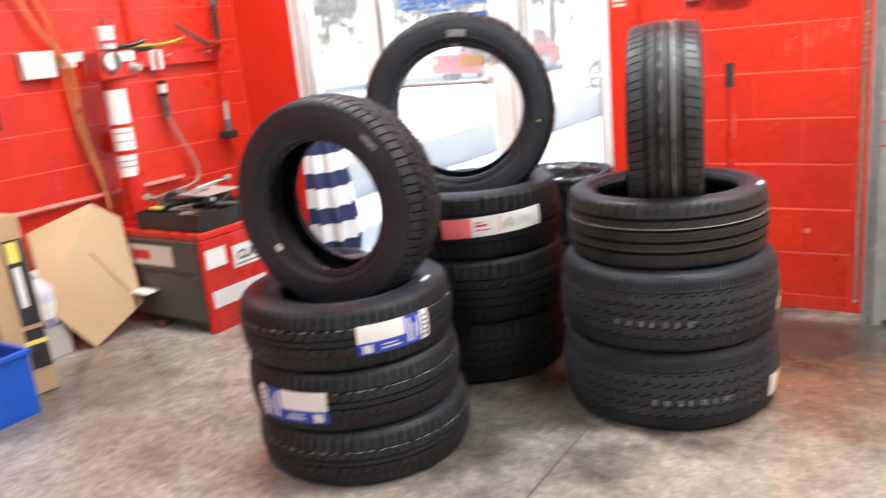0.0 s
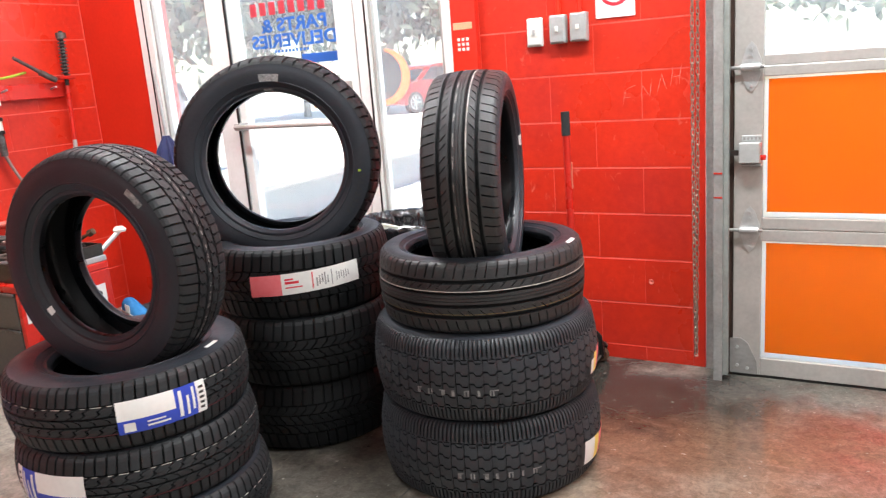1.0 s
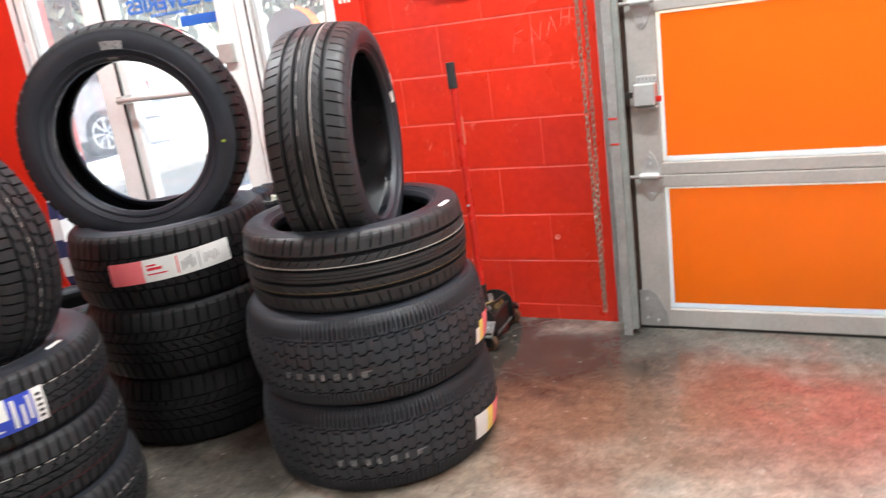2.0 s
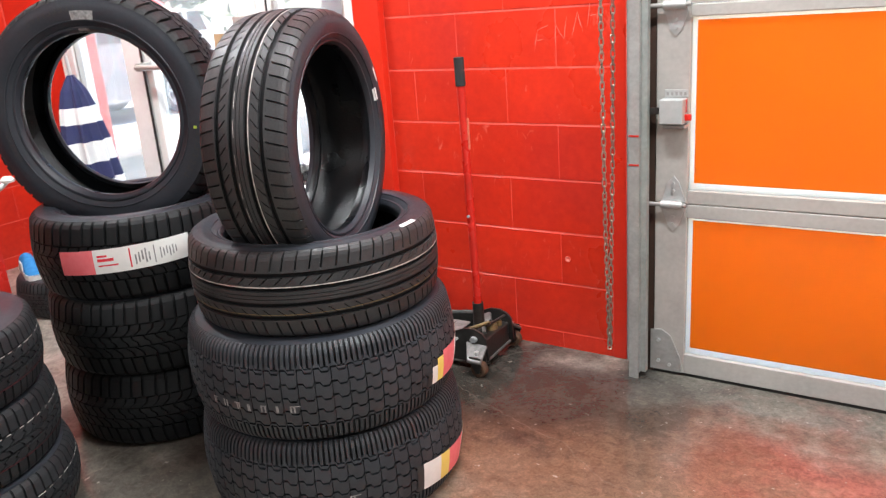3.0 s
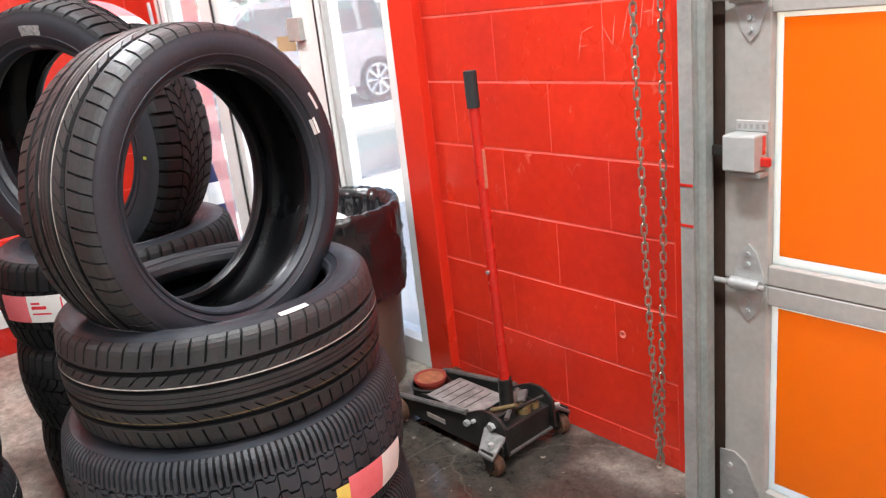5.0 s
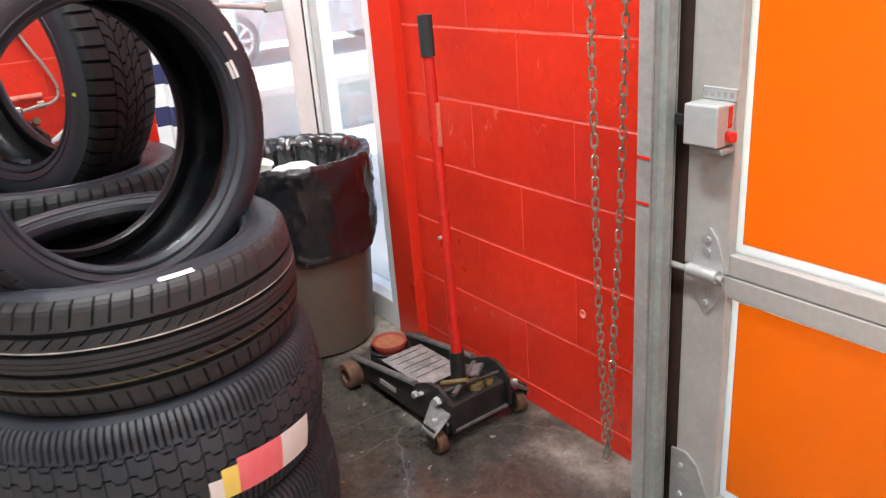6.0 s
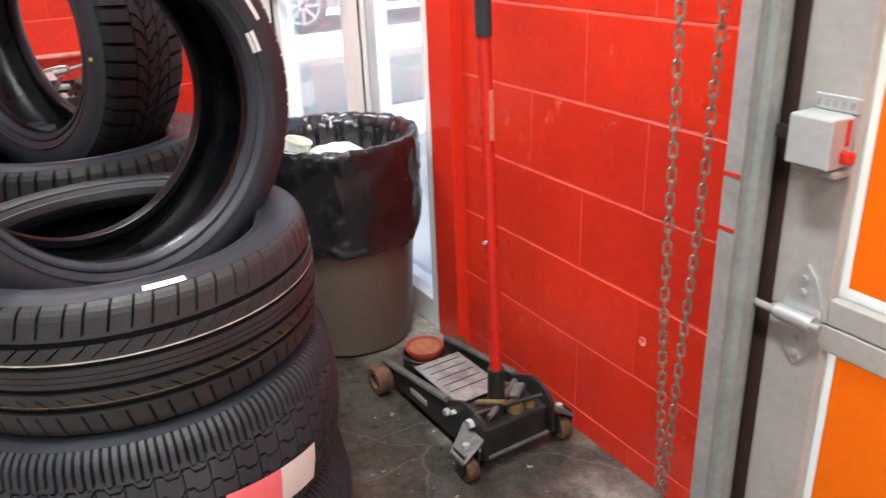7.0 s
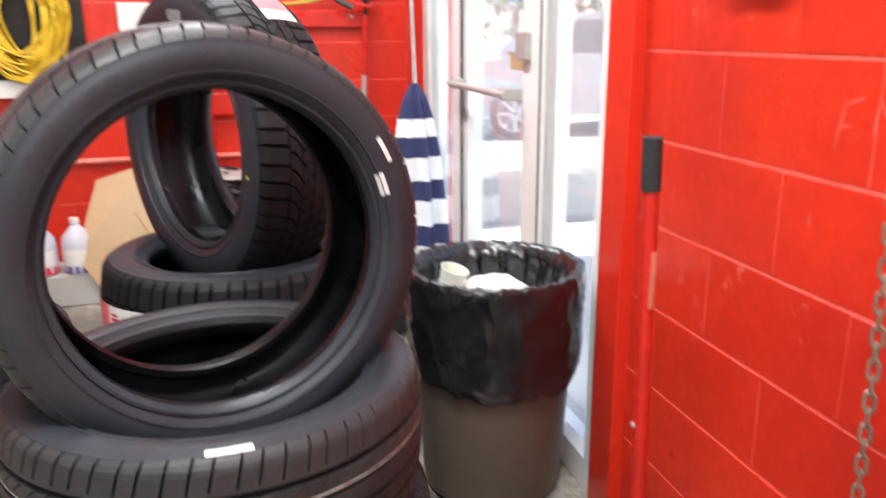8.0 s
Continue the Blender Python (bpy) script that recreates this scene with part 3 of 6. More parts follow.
def hinge(z):
    x = GX0 + 0.062
    o = [(x - 0.035, z - 0.02), (x - 0.018, z - 0.075), (x, z - 0.095), (x + 0.018, z - 0.075), (x + 0.038, z - 0.02), (x + 0.038, z + 0.02),
         (x + 0.018, z + 0.075), (x, z + 0.095), (x - 0.018, z + 0.075), (x - 0.035, z + 0.02)]
    h = part("hinge", plate(bmesh.new(), o, DY - 0.005, DY + 0.001), STEEL, gate, "galvanised diamond hinge")
    part("roller_shaft", rodded((x - 0.105, DY - 0.022, z), (x + 0.05, DY - 0.022, z), 0.007), DIRTY_STEEL, h, smooth=True)
    part("knuckle", rodded((x - 0.035, DY - 0.018, z), (x + 0.035, DY - 0.018, z), 0.014), STEEL, h, smooth=True)
    for dz in (-0.07, -0.045, 0.045, 0.07):
        part("bolt", rodded((x, DY - 0.010, z + dz), (x, DY - 0.004, z + dz), 0.006, n=6), STEEL, h)


for z in (0.633, 1.271, 1.911):
    hinge(z)
bb = part("bottom_bracket", plate(bmesh.new(), [(GX0 - 0.01, 0.015), (GX0 + 0.10, 0.015), (GX0 + 0.095, 0.07), (GX0 + 0.06, 0.15), (GX0 + 0.03, 0.17), (GX0 - 0.01, 0.165)],
                                 DY - 0.006, DY), DIRTY_STEEL, gate, "worn galvanised bottom bracket")
for dx, dz in ((0.02, 0.13), (0.02, 0.05), (0.06, 0.04)):
    part("bolt", rodded((GX0 + dx, DY - 0.012, dz), (GX0 + dx, DY - 0.006, dz), 0.007, n=6), STEEL, bb)
latch = part("latch", boxed(0.552, 0.628, DY - 0.055, DY + 0.001, 0.905, 0.985, bevel=0.004), GREYBOX, gate, "galvanised slide latch box")
strap = part("latch_plate", boxed(0.556, 0.632, DY - 0.006, DY, 0.986, 1.010, bevel=0.002), STEEL, latch)
for i in range(5):
    part("slot", boxed(0.562 + 0.014 * i, 0.570 + 0.014 * i, DY - 0.0068, DY - 0.0058, 0.992, 1.003), DIRTY_STEEL, strap)
part("latch_lip", boxed(0.560, 0.632, DY - 0.040, DY, 0.890, 0.902, bevel=0.003), DIRTY_STEEL, latch)
part("latch_bolt", boxed(0.512, 0.553, DY - 0.035, DY - 0.02, 0.935, 0.955), BLACK_STEEL, latch)
part("latch_lever", boxed(0.625, 0.648, DY - 0.03, DY - 0.018, 0.915, 0.935, bevel=0.003), RED_ENAMEL, latch, "red lever")
part("latch_side", boxed(0.6281, 0.630, DY - 0.022, DY - 0.012, 0.94, 0.98), RED_ENAMEL, latch)

# angle iron and roller track
track = thing("door_track", "galvanised steel roller track beside the overhead door", "track", kind="structure")


def folded(outline, z0, z1):
    """A folded sheet: an outline in plan, drawn up from z0 to z1."""
    bm = bmesh.new()
    a = [bm.verts.new((x, y, z0)) for x, y in outline]
    b = [bm.verts.new((x, y, z1)) for x, y in outline]
    bm.faces.new(a)
    bm.faces.new(b[::-1])
    for i in range(len(outline)):
        j = (i + 1) % len(outline)
        bm.faces.new((a[i], a[j], b[j], b[i]))
    return bm


part("angle_iron", folded([(0.412, 3.6275), (0.412, 3.620), (0.4625, 3.620), (0.4625, 3.499), (0.497, 3.499), (0.497, 3.504), (0.4675, 3.504), (0.4675, 3.6275)], 0, 2.6), DIRTY_STEEL, track)
part("channel", folded([(0.470, 3.560), (0.470, 3.512), (0.494, 3.512), (0.494, 3.506), (0.498, 3.506), (0.498, 3.520), (0.516, 3.520), (0.516, 3.546), (0.513, 3.546),
                        (0.513, 3.524), (0.494, 3.524), (0.494, 3.516), (0.474, 3.516), (0.474, 3.556), (0.510, 3.556), (0.510, 3.560)], 0.02, 2.6), TRACK_STEEL, track)
for z in (0.3, 0.95, 1.6, 2.2):
    part("bracket", boxed(0.4590, 0.4622, 3.520, 3.60, z, z + 0.05, bevel=0.001), STEEL, track)
    part("bolt", rodded((0.452, 3.56, z + 0.025), (0.459, 3.56, z + 0.025), 0.008, n=6), STEEL, track)
for z in (0.772, 0.868):
    part("paint_mark", boxed(0.4630, 0.4965, 3.4975, 3.4988, z, z + 0.006), RED_ENAMEL, track)
part("jamb", boxed(0.470, 0.5235, 3.585, 3.626, 0, 2.52), material("dark_timber", (0.05, 0.022, 0.012), (0.03, 0.014, 0.008), 0.8), track, "dark timber stop")

# ---- chain ----
LINK = bmesh.new()
NL = 16
ring = []
for k in range(NL):
    a = 2 * math.pi * k / NL
    cx, cz = 0.0064 * math.cos(a), 0.0064 * math.sin(a) + (0.0076 if math.sin(a) > 0 else -0.0076)
    d = Vector((-math.sin(a), 0, math.cos(a)))
    nrm = Vector((math.cos(a), 0, math.sin(a)))
    ring.append([LINK.verts.new(Vector((cx, 0, cz)) + 0.0025 * (math.cos(b) * nrm + math.sin(b) * Vector((0, 1, 0)))) for b in (2 * math.pi * j / 5 for j in range(5))])
for k in range(NL):
    for j in range(5):
        LINK.faces.new((ring[k][j], ring[(k + 1) % NL][j], ring[(k + 1) % NL][(j + 1) % 5], ring[k][(j + 1) % 5]))
chain = thing("chain", "steel hoist chain hanging in a loop by the wall", "chain")
first = part("link", LINK, CHAIN_STEEL, chain, smooth=True)
PITCH = 0.0228


def chain_y(side, z):
    spread = min(1.0, max(0.0, (z - 0.10) / 1.0)) ** 0.75
    return 3.487 + side * 0.050 * spread + 0.002 * math.sin(z * 9 + side)


links = []
for side in (-1, 1):
    z, k = 0.128, 0
    while z < 2.75:
        y = chain_y(side, z)
        lean = -math.degrees(math.atan2(chain_y(side, z + 0.01) - chain_y(side, z - 0.01), 0.02))
        links.append(pose(0.396, y, z, lean, 0, 40 + 90 * (k % 2) + random.uniform(-9, 9)))
        z, k = z + PITCH, k + 1
links.append(pose(0.396, 3.487, 0.108, 90, 0, 20))
first.matrix_local = links[0]
for m in links[1:]:
    ob = new("link", first.data)
    ob.parent = chain
    ob.matrix_local = m
part("hook", rodded((0.396, 3.42, 2.76), (0.396, 3.55, 2.76), 0.012), STEEL, chain, smooth=True)
part("anchor", boxed(0.36, 0.43, 3.43, 3.628, 2.77, 2.80), STEEL, chain)

# ---- tyres ----


class Shape:
    def __init__(self, R, w, rim, depth=0.008, crown=0.010, rs=0.032):
        self.R, self.w, self.rim, self.d, self.crown, self.rs = R, w, rim, depth, crown, rs
        self.ht = w / 2 - rs * math.sin(radians(68)) - 0.004
        self.end = self.ht + rs * radians(68)

    def outer(self, s):
        a = abs(s)
        sg = 1 if s >= 0 else -1
        if a <= self.ht:
            return self.R - self.crown * (a / self.ht) ** 2, s
        ph = (a - self.ht) / self.rs
        return self.R - self.crown - self.rs * (1 - math.cos(ph)), sg * (self.ht + self.rs * math.sin(ph))

    def depth(self, s):
        a = abs(s)
        return self.d if a <= self.ht else self.d * max(0.0, 1 - (a - self.ht) / (self.end - self.ht)) ** 0.7


def casing(sh):
    half = []
    for k in range(9):
        s = sh.ht * k / 8
        r, z = sh.outer(s)
        half.append((r - sh.depth(s), z))
    for k in range(1, 6):
        s = sh.ht + (sh.end - sh.ht) * k / 5
        r, z = sh.outer(s)
        half.append((r - sh.depth(s), z))
    r1, z1 = half[-1]
    span = r1 - sh.rim
    side = [(r1 - 0.10 * span, sh.w / 2 - 0.0028), (r1 - 0.13 * span, sh.w / 2 - 0.0012), (r1 - 0.30 * span, sh.w / 2), (r1 - 0.45 * span, sh.w / 2 + 0.0005),
            (r1 - 0.60 * span, sh.w / 2 - 0.003), (r1 - 0.615 * span, sh.w / 2 - 0.0012), (r1 - 0.64 * span, sh.w / 2 - 0.0016), (r1 - 0.655 * span, sh.w / 2 - 0.005), (r1 - 0.75 * span, sh.w / 2 - 0.010), (sh.rim + 0.20 * span, sh.w / 2 - 0.014),
            (sh.rim + 0.17 * span, sh.w / 2 - 0.011), (sh.rim + 0.11 * span, sh.w / 2 - 0.012), (sh.rim + 0.05 * span, sh.w / 2 - 0.020), (sh.rim + 0.002, sh.w / 2 - 0.026)]
    half += side
    inner = [(sh.rim, sh.w / 2 - 0.034), (sh.rim + 0.003, sh.w / 2 - 0.048), (sh.rim + 0.016, sh.w / 2 - 0.046), (sh.rim + 0.35 * span, sh.w / 2 - 0.022),
             (sh.rim + 0.7 * span, sh.w / 2 - 0.018), (sh.R - 0.036, sh.ht - 0.004), (sh.R - 0.024, sh.ht * 0.75), (sh.R - 0.021, sh.ht * 0.35)]
    return half, inner


def tread_block(bm, sh, svals, lo, hi, lift=0.0):
    rows = []
    for s in svals:
        r, z = sh.outer(s)
        rb = r - sh.depth(s) - 0.0012
        rt = r + lift
        a, b = lo(s), hi(s)
        e = 0.0009 / sh.R
        rows.append([bm.verts.new(p) for p in ((rb * math.cos(a), rb * math.sin(a), z), (rt * math.cos(a + e), rt * math.sin(a + e), z),
                                               (rt * math.cos(b - e), rt * math.sin(b - e), z), (rb * math.cos(b), rb * math.sin(b), z))])
    for p, q in zip(rows, rows[1:]):
        for k in range(3):
            bm.faces.new((p[k], p[k + 1], q[k + 1], q[k]))
    bm.faces.new(rows[0])
    bm.faces.new(rows[-1][::-1])


def blocks(bm, sh, s0, s1, n, gap, skew=0.0, zig=0.0, seg=2, off=0.0, jitter=0.0):
    """n blocks round the tyre between s0 and s1; skew: turns in radians across the block; zig: bends its edges."""
    svals = [s0 + (s1 - s0) * k / seg for k in range(seg + 1)]
    step = 2 * math.pi / n
    widths = [1 + jitter * math.sin(k * 2.4) for k in range(n)]
    tot = sum(widths)
    a = off * step
    for k in range(n):
        wid = widths[k] / tot * 2 * math.pi
        c0, c1 = a + gap / sh.R / 2, a + wid - gap / sh.R / 2
        a += wid

        def bend(s):
            f = (s - s0) / (s1 - s0)
            return skew * (f - 0.5) + zig * (1 if int(round(f * seg)) % 2 else -1)

        tread_block(bm, sh, svals, lambda s: c0 + bend(s), lambda s: c1 + bend(s))


def wave_row(bm, sh, s0, s1, n, gap, amp, slant=0.0, off=0.0):
    """n blocks round the tyre whose edges along the tread run in a wave."""
    step = 2 * math.pi / n
    for k in range(n):
        a = (k + off) * step + gap / sh.R / 2
        b = (k + 1 + off) * step - gap / sh.R / 2
        cols = []
        for f, sh_ in ((0.0, amp), (0.3, amp), (0.45, -amp), (0.85, -amp), (1.0, amp)):
            th = a + (b - a) * f
            col = []
            for s, top in ((s0 + sh_, 0), (s0 + sh_, 1), (s1 + sh_, 1), (s1 + sh_, 0)):
                r, z = sh.outer(s)
                rr = r if top else r - sh.depth(s) - 0.0012
                t2 = th + slant * (s - s0) / (s1 - s0)
                col.append(bm.verts.new((rr * math.cos(t2), rr * math.sin(t2), z)))
            cols.append(col)
        for p, q in zip(cols, cols[1:]):
            for j in range(3):
                bm.faces.new((p[j], p[j + 1], q[j + 1], q[j]))
        bm.faces.new(cols[0])
        bm.faces.new(cols[-1][::-1])


def rib(bm, sh, s0, s1, n=120):
    prof = []
    r, z = sh.outer(s0)
    prof.append((r - sh.depth(s0) - 0.0012, z))
    for k in range(4):
        r, z = sh.outer(s0 + (s1 - s0) * k / 3)
        prof.append((r, z))
    r, z = sh.outer(s1)
    prof.append((r - sh.depth(s1) - 0.0012, z))
    lathe(bm, prof, n)


def tread_sport(bm, sh):
    h, e = sh.ht, sh.end
    for sg in (1, -1):
        a, b = sorted((sg * 0.75 * h, sg * (e - 0.001)))
        blocks(bm, sh, a, b, 66, 0.0030, skew=0.035 * sg, seg=6, jitter=0.15)
        a, b = sorted((sg * 0.70 * h, sg * 0.752 * h))
        rib(bm, sh, a, b)
        a, b = sorted((sg * 0.37 * h, sg * 0.565 * h))
        blocks(bm, sh, a, b, 66, 0.0030, skew=0.060 * sg, seg=3, off=0.4, jitter=0.15)
        a, b = sorted((sg * 0.29 * h, sg * 0.372 * h))
        rib(bm, sh, a, b)
        a, b = sorted((sg * 0.066 * h, sg * 0.165 * h))
        rib(bm, sh, a, b)
    rib(bm, sh, -0.048 * h, 0.048 * h)


def tread_highway(bm, sh):
    h, e = sh.ht, sh.end
    n = 56
    for sg in (1, -1):
        a, b = sorted((sg * 0.835 * h, sg * (e - 0.001)))
        blocks(bm, sh, a, b, 3 * n, 0.0046, seg=6)
        for lo, hi, gap in ((0.780, 0.84, 0.0012), (0.405, 0.725, 0.0026), (0.028, 0.350, 0.0026)):
            a, b = sorted((sg * lo * h, sg * hi * h))
            wave_row(bm, sh, a, b, n, gap, 0.0050)


def tread_winter(bm, sh):
    h, e = sh.ht, sh.end
    for sg in (1, -1):
        a, b = sorted((sg * 0.60 * h, sg * (e - 0.001)))
        blocks(bm, sh, a, b, 58, 0.0075, skew=0.02 * sg, seg=6, jitter=0.12)
        a, b = sorted((sg * 0.22 * h, sg * 0.55 * h))
        blocks(bm, sh, a, b, 62, 0.0055, skew=0.07 * sg, zig=0.010, seg=2, off=0.4, jitter=0.1)
    blocks(bm, sh, -0.17 * h, 0.17 * h, 62, 0.0055, skew=-0.07, zig=0.008, seg=3, jitter=0.1)


def tread_allseason(bm, sh):
    h, e = sh.ht, sh.end
    for sg in (1, -1):
        a, b = sorted((sg * 0.66 * h, sg * (e - 0.001)))
        blocks(bm, sh, a, b, 74, 0.0048, skew=0.015 * sg, seg=6, jitter=0.08)
        a, b = sorted((sg * 0.20 * h, sg * 0.57 * h))
        blocks(bm, sh, a, b, 60, 0.0050, skew=0.05, zig=0.016, seg=3, off=0.5, jitter=0.1)
    blocks(bm, sh, -0.12 * h, 0.12 * h, 60, 0.0046, skew=-0.06, zig=0.010, seg=2, jitter=0.1)


PATTERNS = {"sport": tread_sport, "highway": tread_highway, "winter": tread_winter, "allseason": tread_allseason}


def stripe(sh, s, wd, mat, parent, dashes=0, name="tread_line"):
    bm = bmesh.new()
    n = 160
    for k in range(n):
        if dashes and (k * dashes // n) % 2:
            continue
        q = []
        for a in (k, k + 1):
            ang = 2 * math.pi * a / n
            for t in (s - wd / 2, s + wd / 2):
                r, z = sh.outer(t)
                q.append(bm.verts.new(((r + 0.0007) * math.cos(ang), (r + 0.0007) * math.sin(ang), z)))
        bm.faces.new((q[0], q[1], q[3], q[2]))
    return tagged(part(name, bm, mat, parent), kind="stuff")


def sticker(parent, sh, a0, a1, z00, z01, z10, z11, mat, name="label_patch", lift=0.0022):
    """A patch on the tread from angle a0 (heights z00 to z01) to a1 (z10 to z11)."""
    bm = bmesh.new()
    n, mrows = 14, 5
    g = []
    for i in range(n + 1):
        f = i / n
        a = radians(a0 + (a1 - a0) * f)
        col = []
        for j in range(mrows + 1):
            z = (z00 + (z10 - z00) * f) * (1 - j / mrows) + (z01 + (z11 - z01) * f) * (j / mrows)
            az = abs(z)
            if az <= sh.ht:
                r = sh.R - sh.crown * (az / sh.ht) ** 2
            else:
                r = sh.R - sh.crown - sh.rs * (1 - math.sqrt(max(0.0, 1 - min(1, (az - sh.ht) / sh.rs) ** 2)))
            r += lift
            col.append(bm.verts.new((r * math.cos(a), r * math.sin(a), z)))
        g.append(col)
    for i in range(n):
        for j in range(mrows):
            bm.faces.new((g[i][j], g[i + 1][j], g[i + 1][j + 1], g[i][j + 1]))
    return part(name, bm, mat, parent, smooth=True)


def side_mark(parent, sh, a0, a1, f0, f1, mat, name, face=1, lift=0.001, n=8):
    """A patch on the sidewall, f0 to f1 of the way from rim to shoulder."""
    half, _ = casing(sh)
    sidep = sorted(half[13:], key=lambda p: p[0])
    rs_, zs_ = [p[0] for p in sidep], [p[1] for p in sidep]
    bm = bmesh.new()
    g = []
    for i in range(n + 1):
        a = radians(a0 + (a1 - a0) * i / n)
        col = []
        for j in range(4):
            r = sh.rim + (sh.R - sh.rim) * (f0 + (f1 - f0) * j / 3)
            z = face * (float(np.interp(r, rs_, zs_)) + lift)
            col.append(bm.verts.new((r * math.cos(a), r * math.sin(a), z)))
        g.append(col)
    for i in range(n):
        for j in range(3):
            bm.faces.new((g[i][j], g[i + 1][j], g[i + 1][j + 1], g[i][j + 1]))
    return part(name, bm, mat, parent, smooth=True)


def moulded_letters(parent, sh, face, a_list, rng):
    half, _ = casing(sh)
    sidep = sorted(half[13:], key=lambda p: p[0])
    rs_, zs_ = [p[0] for p in sidep], [p[1] for p in sidep]
    bm = bmesh.new()
    for start, count, f0, f1, stepd in a_list:
        for i in range(count):
            a0 = start + i * stepd
            a1 = a0 + stepd * rng.uniform(0.45, 0.7)
            bits = [(a0, a0 + 0.22 * stepd, f0, f1), (a0, a1, f0, f0 + 0.25 * (f1 - f0))]
            if rng.random() < 0.6:
                bits.append((a0, a1, f1 - 0.25 * (f1 - f0), f1))
            for b0, b1, g0, g1 in bits:
                vs = []
                for a, f in ((b0, g0), (b1, g0), (b1, g1), (b0, g1)):
                    r = sh.rim + (sh.R - sh.rim) * f
                    z = face * (float(np.interp(r, rs_, zs_)) + 0.0009)
                    vs.append(bm.verts.new((r * math.cos(radians(a)), r * math.sin(radians(a)), z)))
                bm.faces.new(vs)
    return tagged(part("moulded_lettering", bm, TREAD_GREY, parent), kind="stuff")


def tyre(m, sh, pattern, label, group, letters=True, seed=1):
    t = thing("tyre", label, "tyre", m, group=group)
    half, inner = casing(sh)
    bm = bmesh.new()
    lathe(bm, half[13:], 120)
    lathe(bm, [(r, -z) for r, z in reversed(half[13:])], 120)
    part("sidewall", bm, RUBBER, t, smooth=True)
    # groove floor in its own rubber, coloured dark to deepen the grooves' shade
    part("groove_floor", lathe(bmesh.new(), [(r, -z) for r, z in reversed(half[1:14])] + half[:14], 120), GROOVE_SHADE, t, "groove floor blackened with painted shade", smooth=True)
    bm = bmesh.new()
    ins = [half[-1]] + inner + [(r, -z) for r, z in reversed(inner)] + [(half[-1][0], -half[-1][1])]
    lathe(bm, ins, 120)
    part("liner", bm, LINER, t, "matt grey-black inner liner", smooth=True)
    bm = bmesh.new()
    PATTERNS[pattern](bm, sh)
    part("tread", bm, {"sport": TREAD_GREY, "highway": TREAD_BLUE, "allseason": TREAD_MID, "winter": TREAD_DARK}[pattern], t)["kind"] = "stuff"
    if letters:
        rng = random.Random(seed)
        for face in (1, -1):
            moulded_letters(t, sh, face, [(rng.uniform(0, 90), 7, 0.48, 0.62, 4.2), (rng.uniform(150, 220), 9, 0.50, 0.60, 3.4), (rng.uniform(260, 290), 6, 0.34, 0.42, 3.0)], rng)
    return t


# nearest stack beside the roller door
ST_R = "stack of tyres by the red wall"
HW = Shape(0.385, 0.284, 0.222, crown=0.012, rs=0.04)
HW2 = Shape(0.382, 0.274, 0.222, crown=0.012, rs=0.04)
SP = Shape(0.347, 0.232, 0.243, depth=0.007, crown=0.008, rs=0.026)
SP4 = Shape(0.343, 0.238, 0.246, depth=0.007, crown=0.008, rs=0.026)
RC = (-0.141, 2.607)
r1 = tyre(pose(RC[0], RC[1], 0.143, 0, 0, 20), HW, "highway", "new black tyre with chalk marks and a price label", ST_R, seed=3)
r2 = tyre(pose(RC[0] + 0.003, RC[1] - 0.005, 0.423, 0, 0, 160), HW2, "highway", "new black tyre with chalk marks and a torn label", ST_R, seed=4)
r3 = tyre(pose(RC[0], RC[1] + 0.008, 0.676, 0, 0, 70), SP, "sport", "low-profile black tyre lying on a stack, hole upwards", ST_R, seed=5)
R4_AXIS = 16.5
r4 = tyre(Matrix.Translation((RC[0] + 0.008, RC[1] + 0.010, 1.003)) @ pose(0, 0, 0, 0, 0, R4_AXIS) @ pose(0, 0, 0, 0, 90, 0), SP4, "sport",
          "low-profile black tyre standing upright in the hole of a lying tyre", ST_R, seed=6)


def tag_strip(t, sh, rz, zc, z_of, cuts, h):
    """cuts: (angle from, angle to, material); z_of(angle): lower edge in world height."""
    for a0, a1, mat, lo, hi in cuts:
        za, zb = z_of(a0) - zc, z_of(a1) - zc
        sticker(t, sh, a0 - rz, a1 - rz, za + lo * h, za + hi * h, zb + lo * h, zb + hi * h, mat)


tag_strip(r2, HW2, 160, 0.423, lambda a: 0.352 - 0.0006 * (a - 0), [(-4, -1, BLACK_INK, 0, 0.45), (-1, 3, PAPER, 0, 0.62), (3, 8, YELLOW_INK, 0, 0.85), (8, 24, PINK_INK, 0, 1), (24, 38, PAPER, 0, 1)], 0.082)
tag_strip(r1, HW, 20, 0.143, lambda a: 0.060 - 0.0009 * (a + 11), [(-15.5, -12, BLACK_INK, 0, 1), (-12, -1, PAPER, 0, 1), (-1, 6, YELLOW_INK, 0, 1), (6, 24, PINK_INK, 0, 1), (24, 37, PAPER, 0, 1)], 0.083)
for t, sh, rz, zc, zd, a0 in ((r2, HW2, 160, 0.423, 0.397, -98), (r1, HW, 20, 0.143, 0.12, -80)):
    for i, wd in enumerate((2.6, 2.2, 2.8, 2.0, 2.4, 1.2, 4.2)):
        a = a0 + 5.9 * i
        for k in range(3):
            if (i + k) % 3 != 2:
                sticker(t, sh, a + k * wd / 3 - rz, a + (k * wd + 1.2) / 3 + 0.25 - rz, zd - zc - 0.010, zd - zc + 0.010, zd - zc - 0.010, zd - zc + 0.010, CHALK, "chalk_mark", 0.0008)
        if i % 2 == 0:
            sticker(t, sh, a - rz, a + wd - rz, zd - zc + 0.007, zd - zc + 0.010, zd - zc + 0.007, zd - zc + 0.010, CHALK, "chalk_mark", 0.0009)
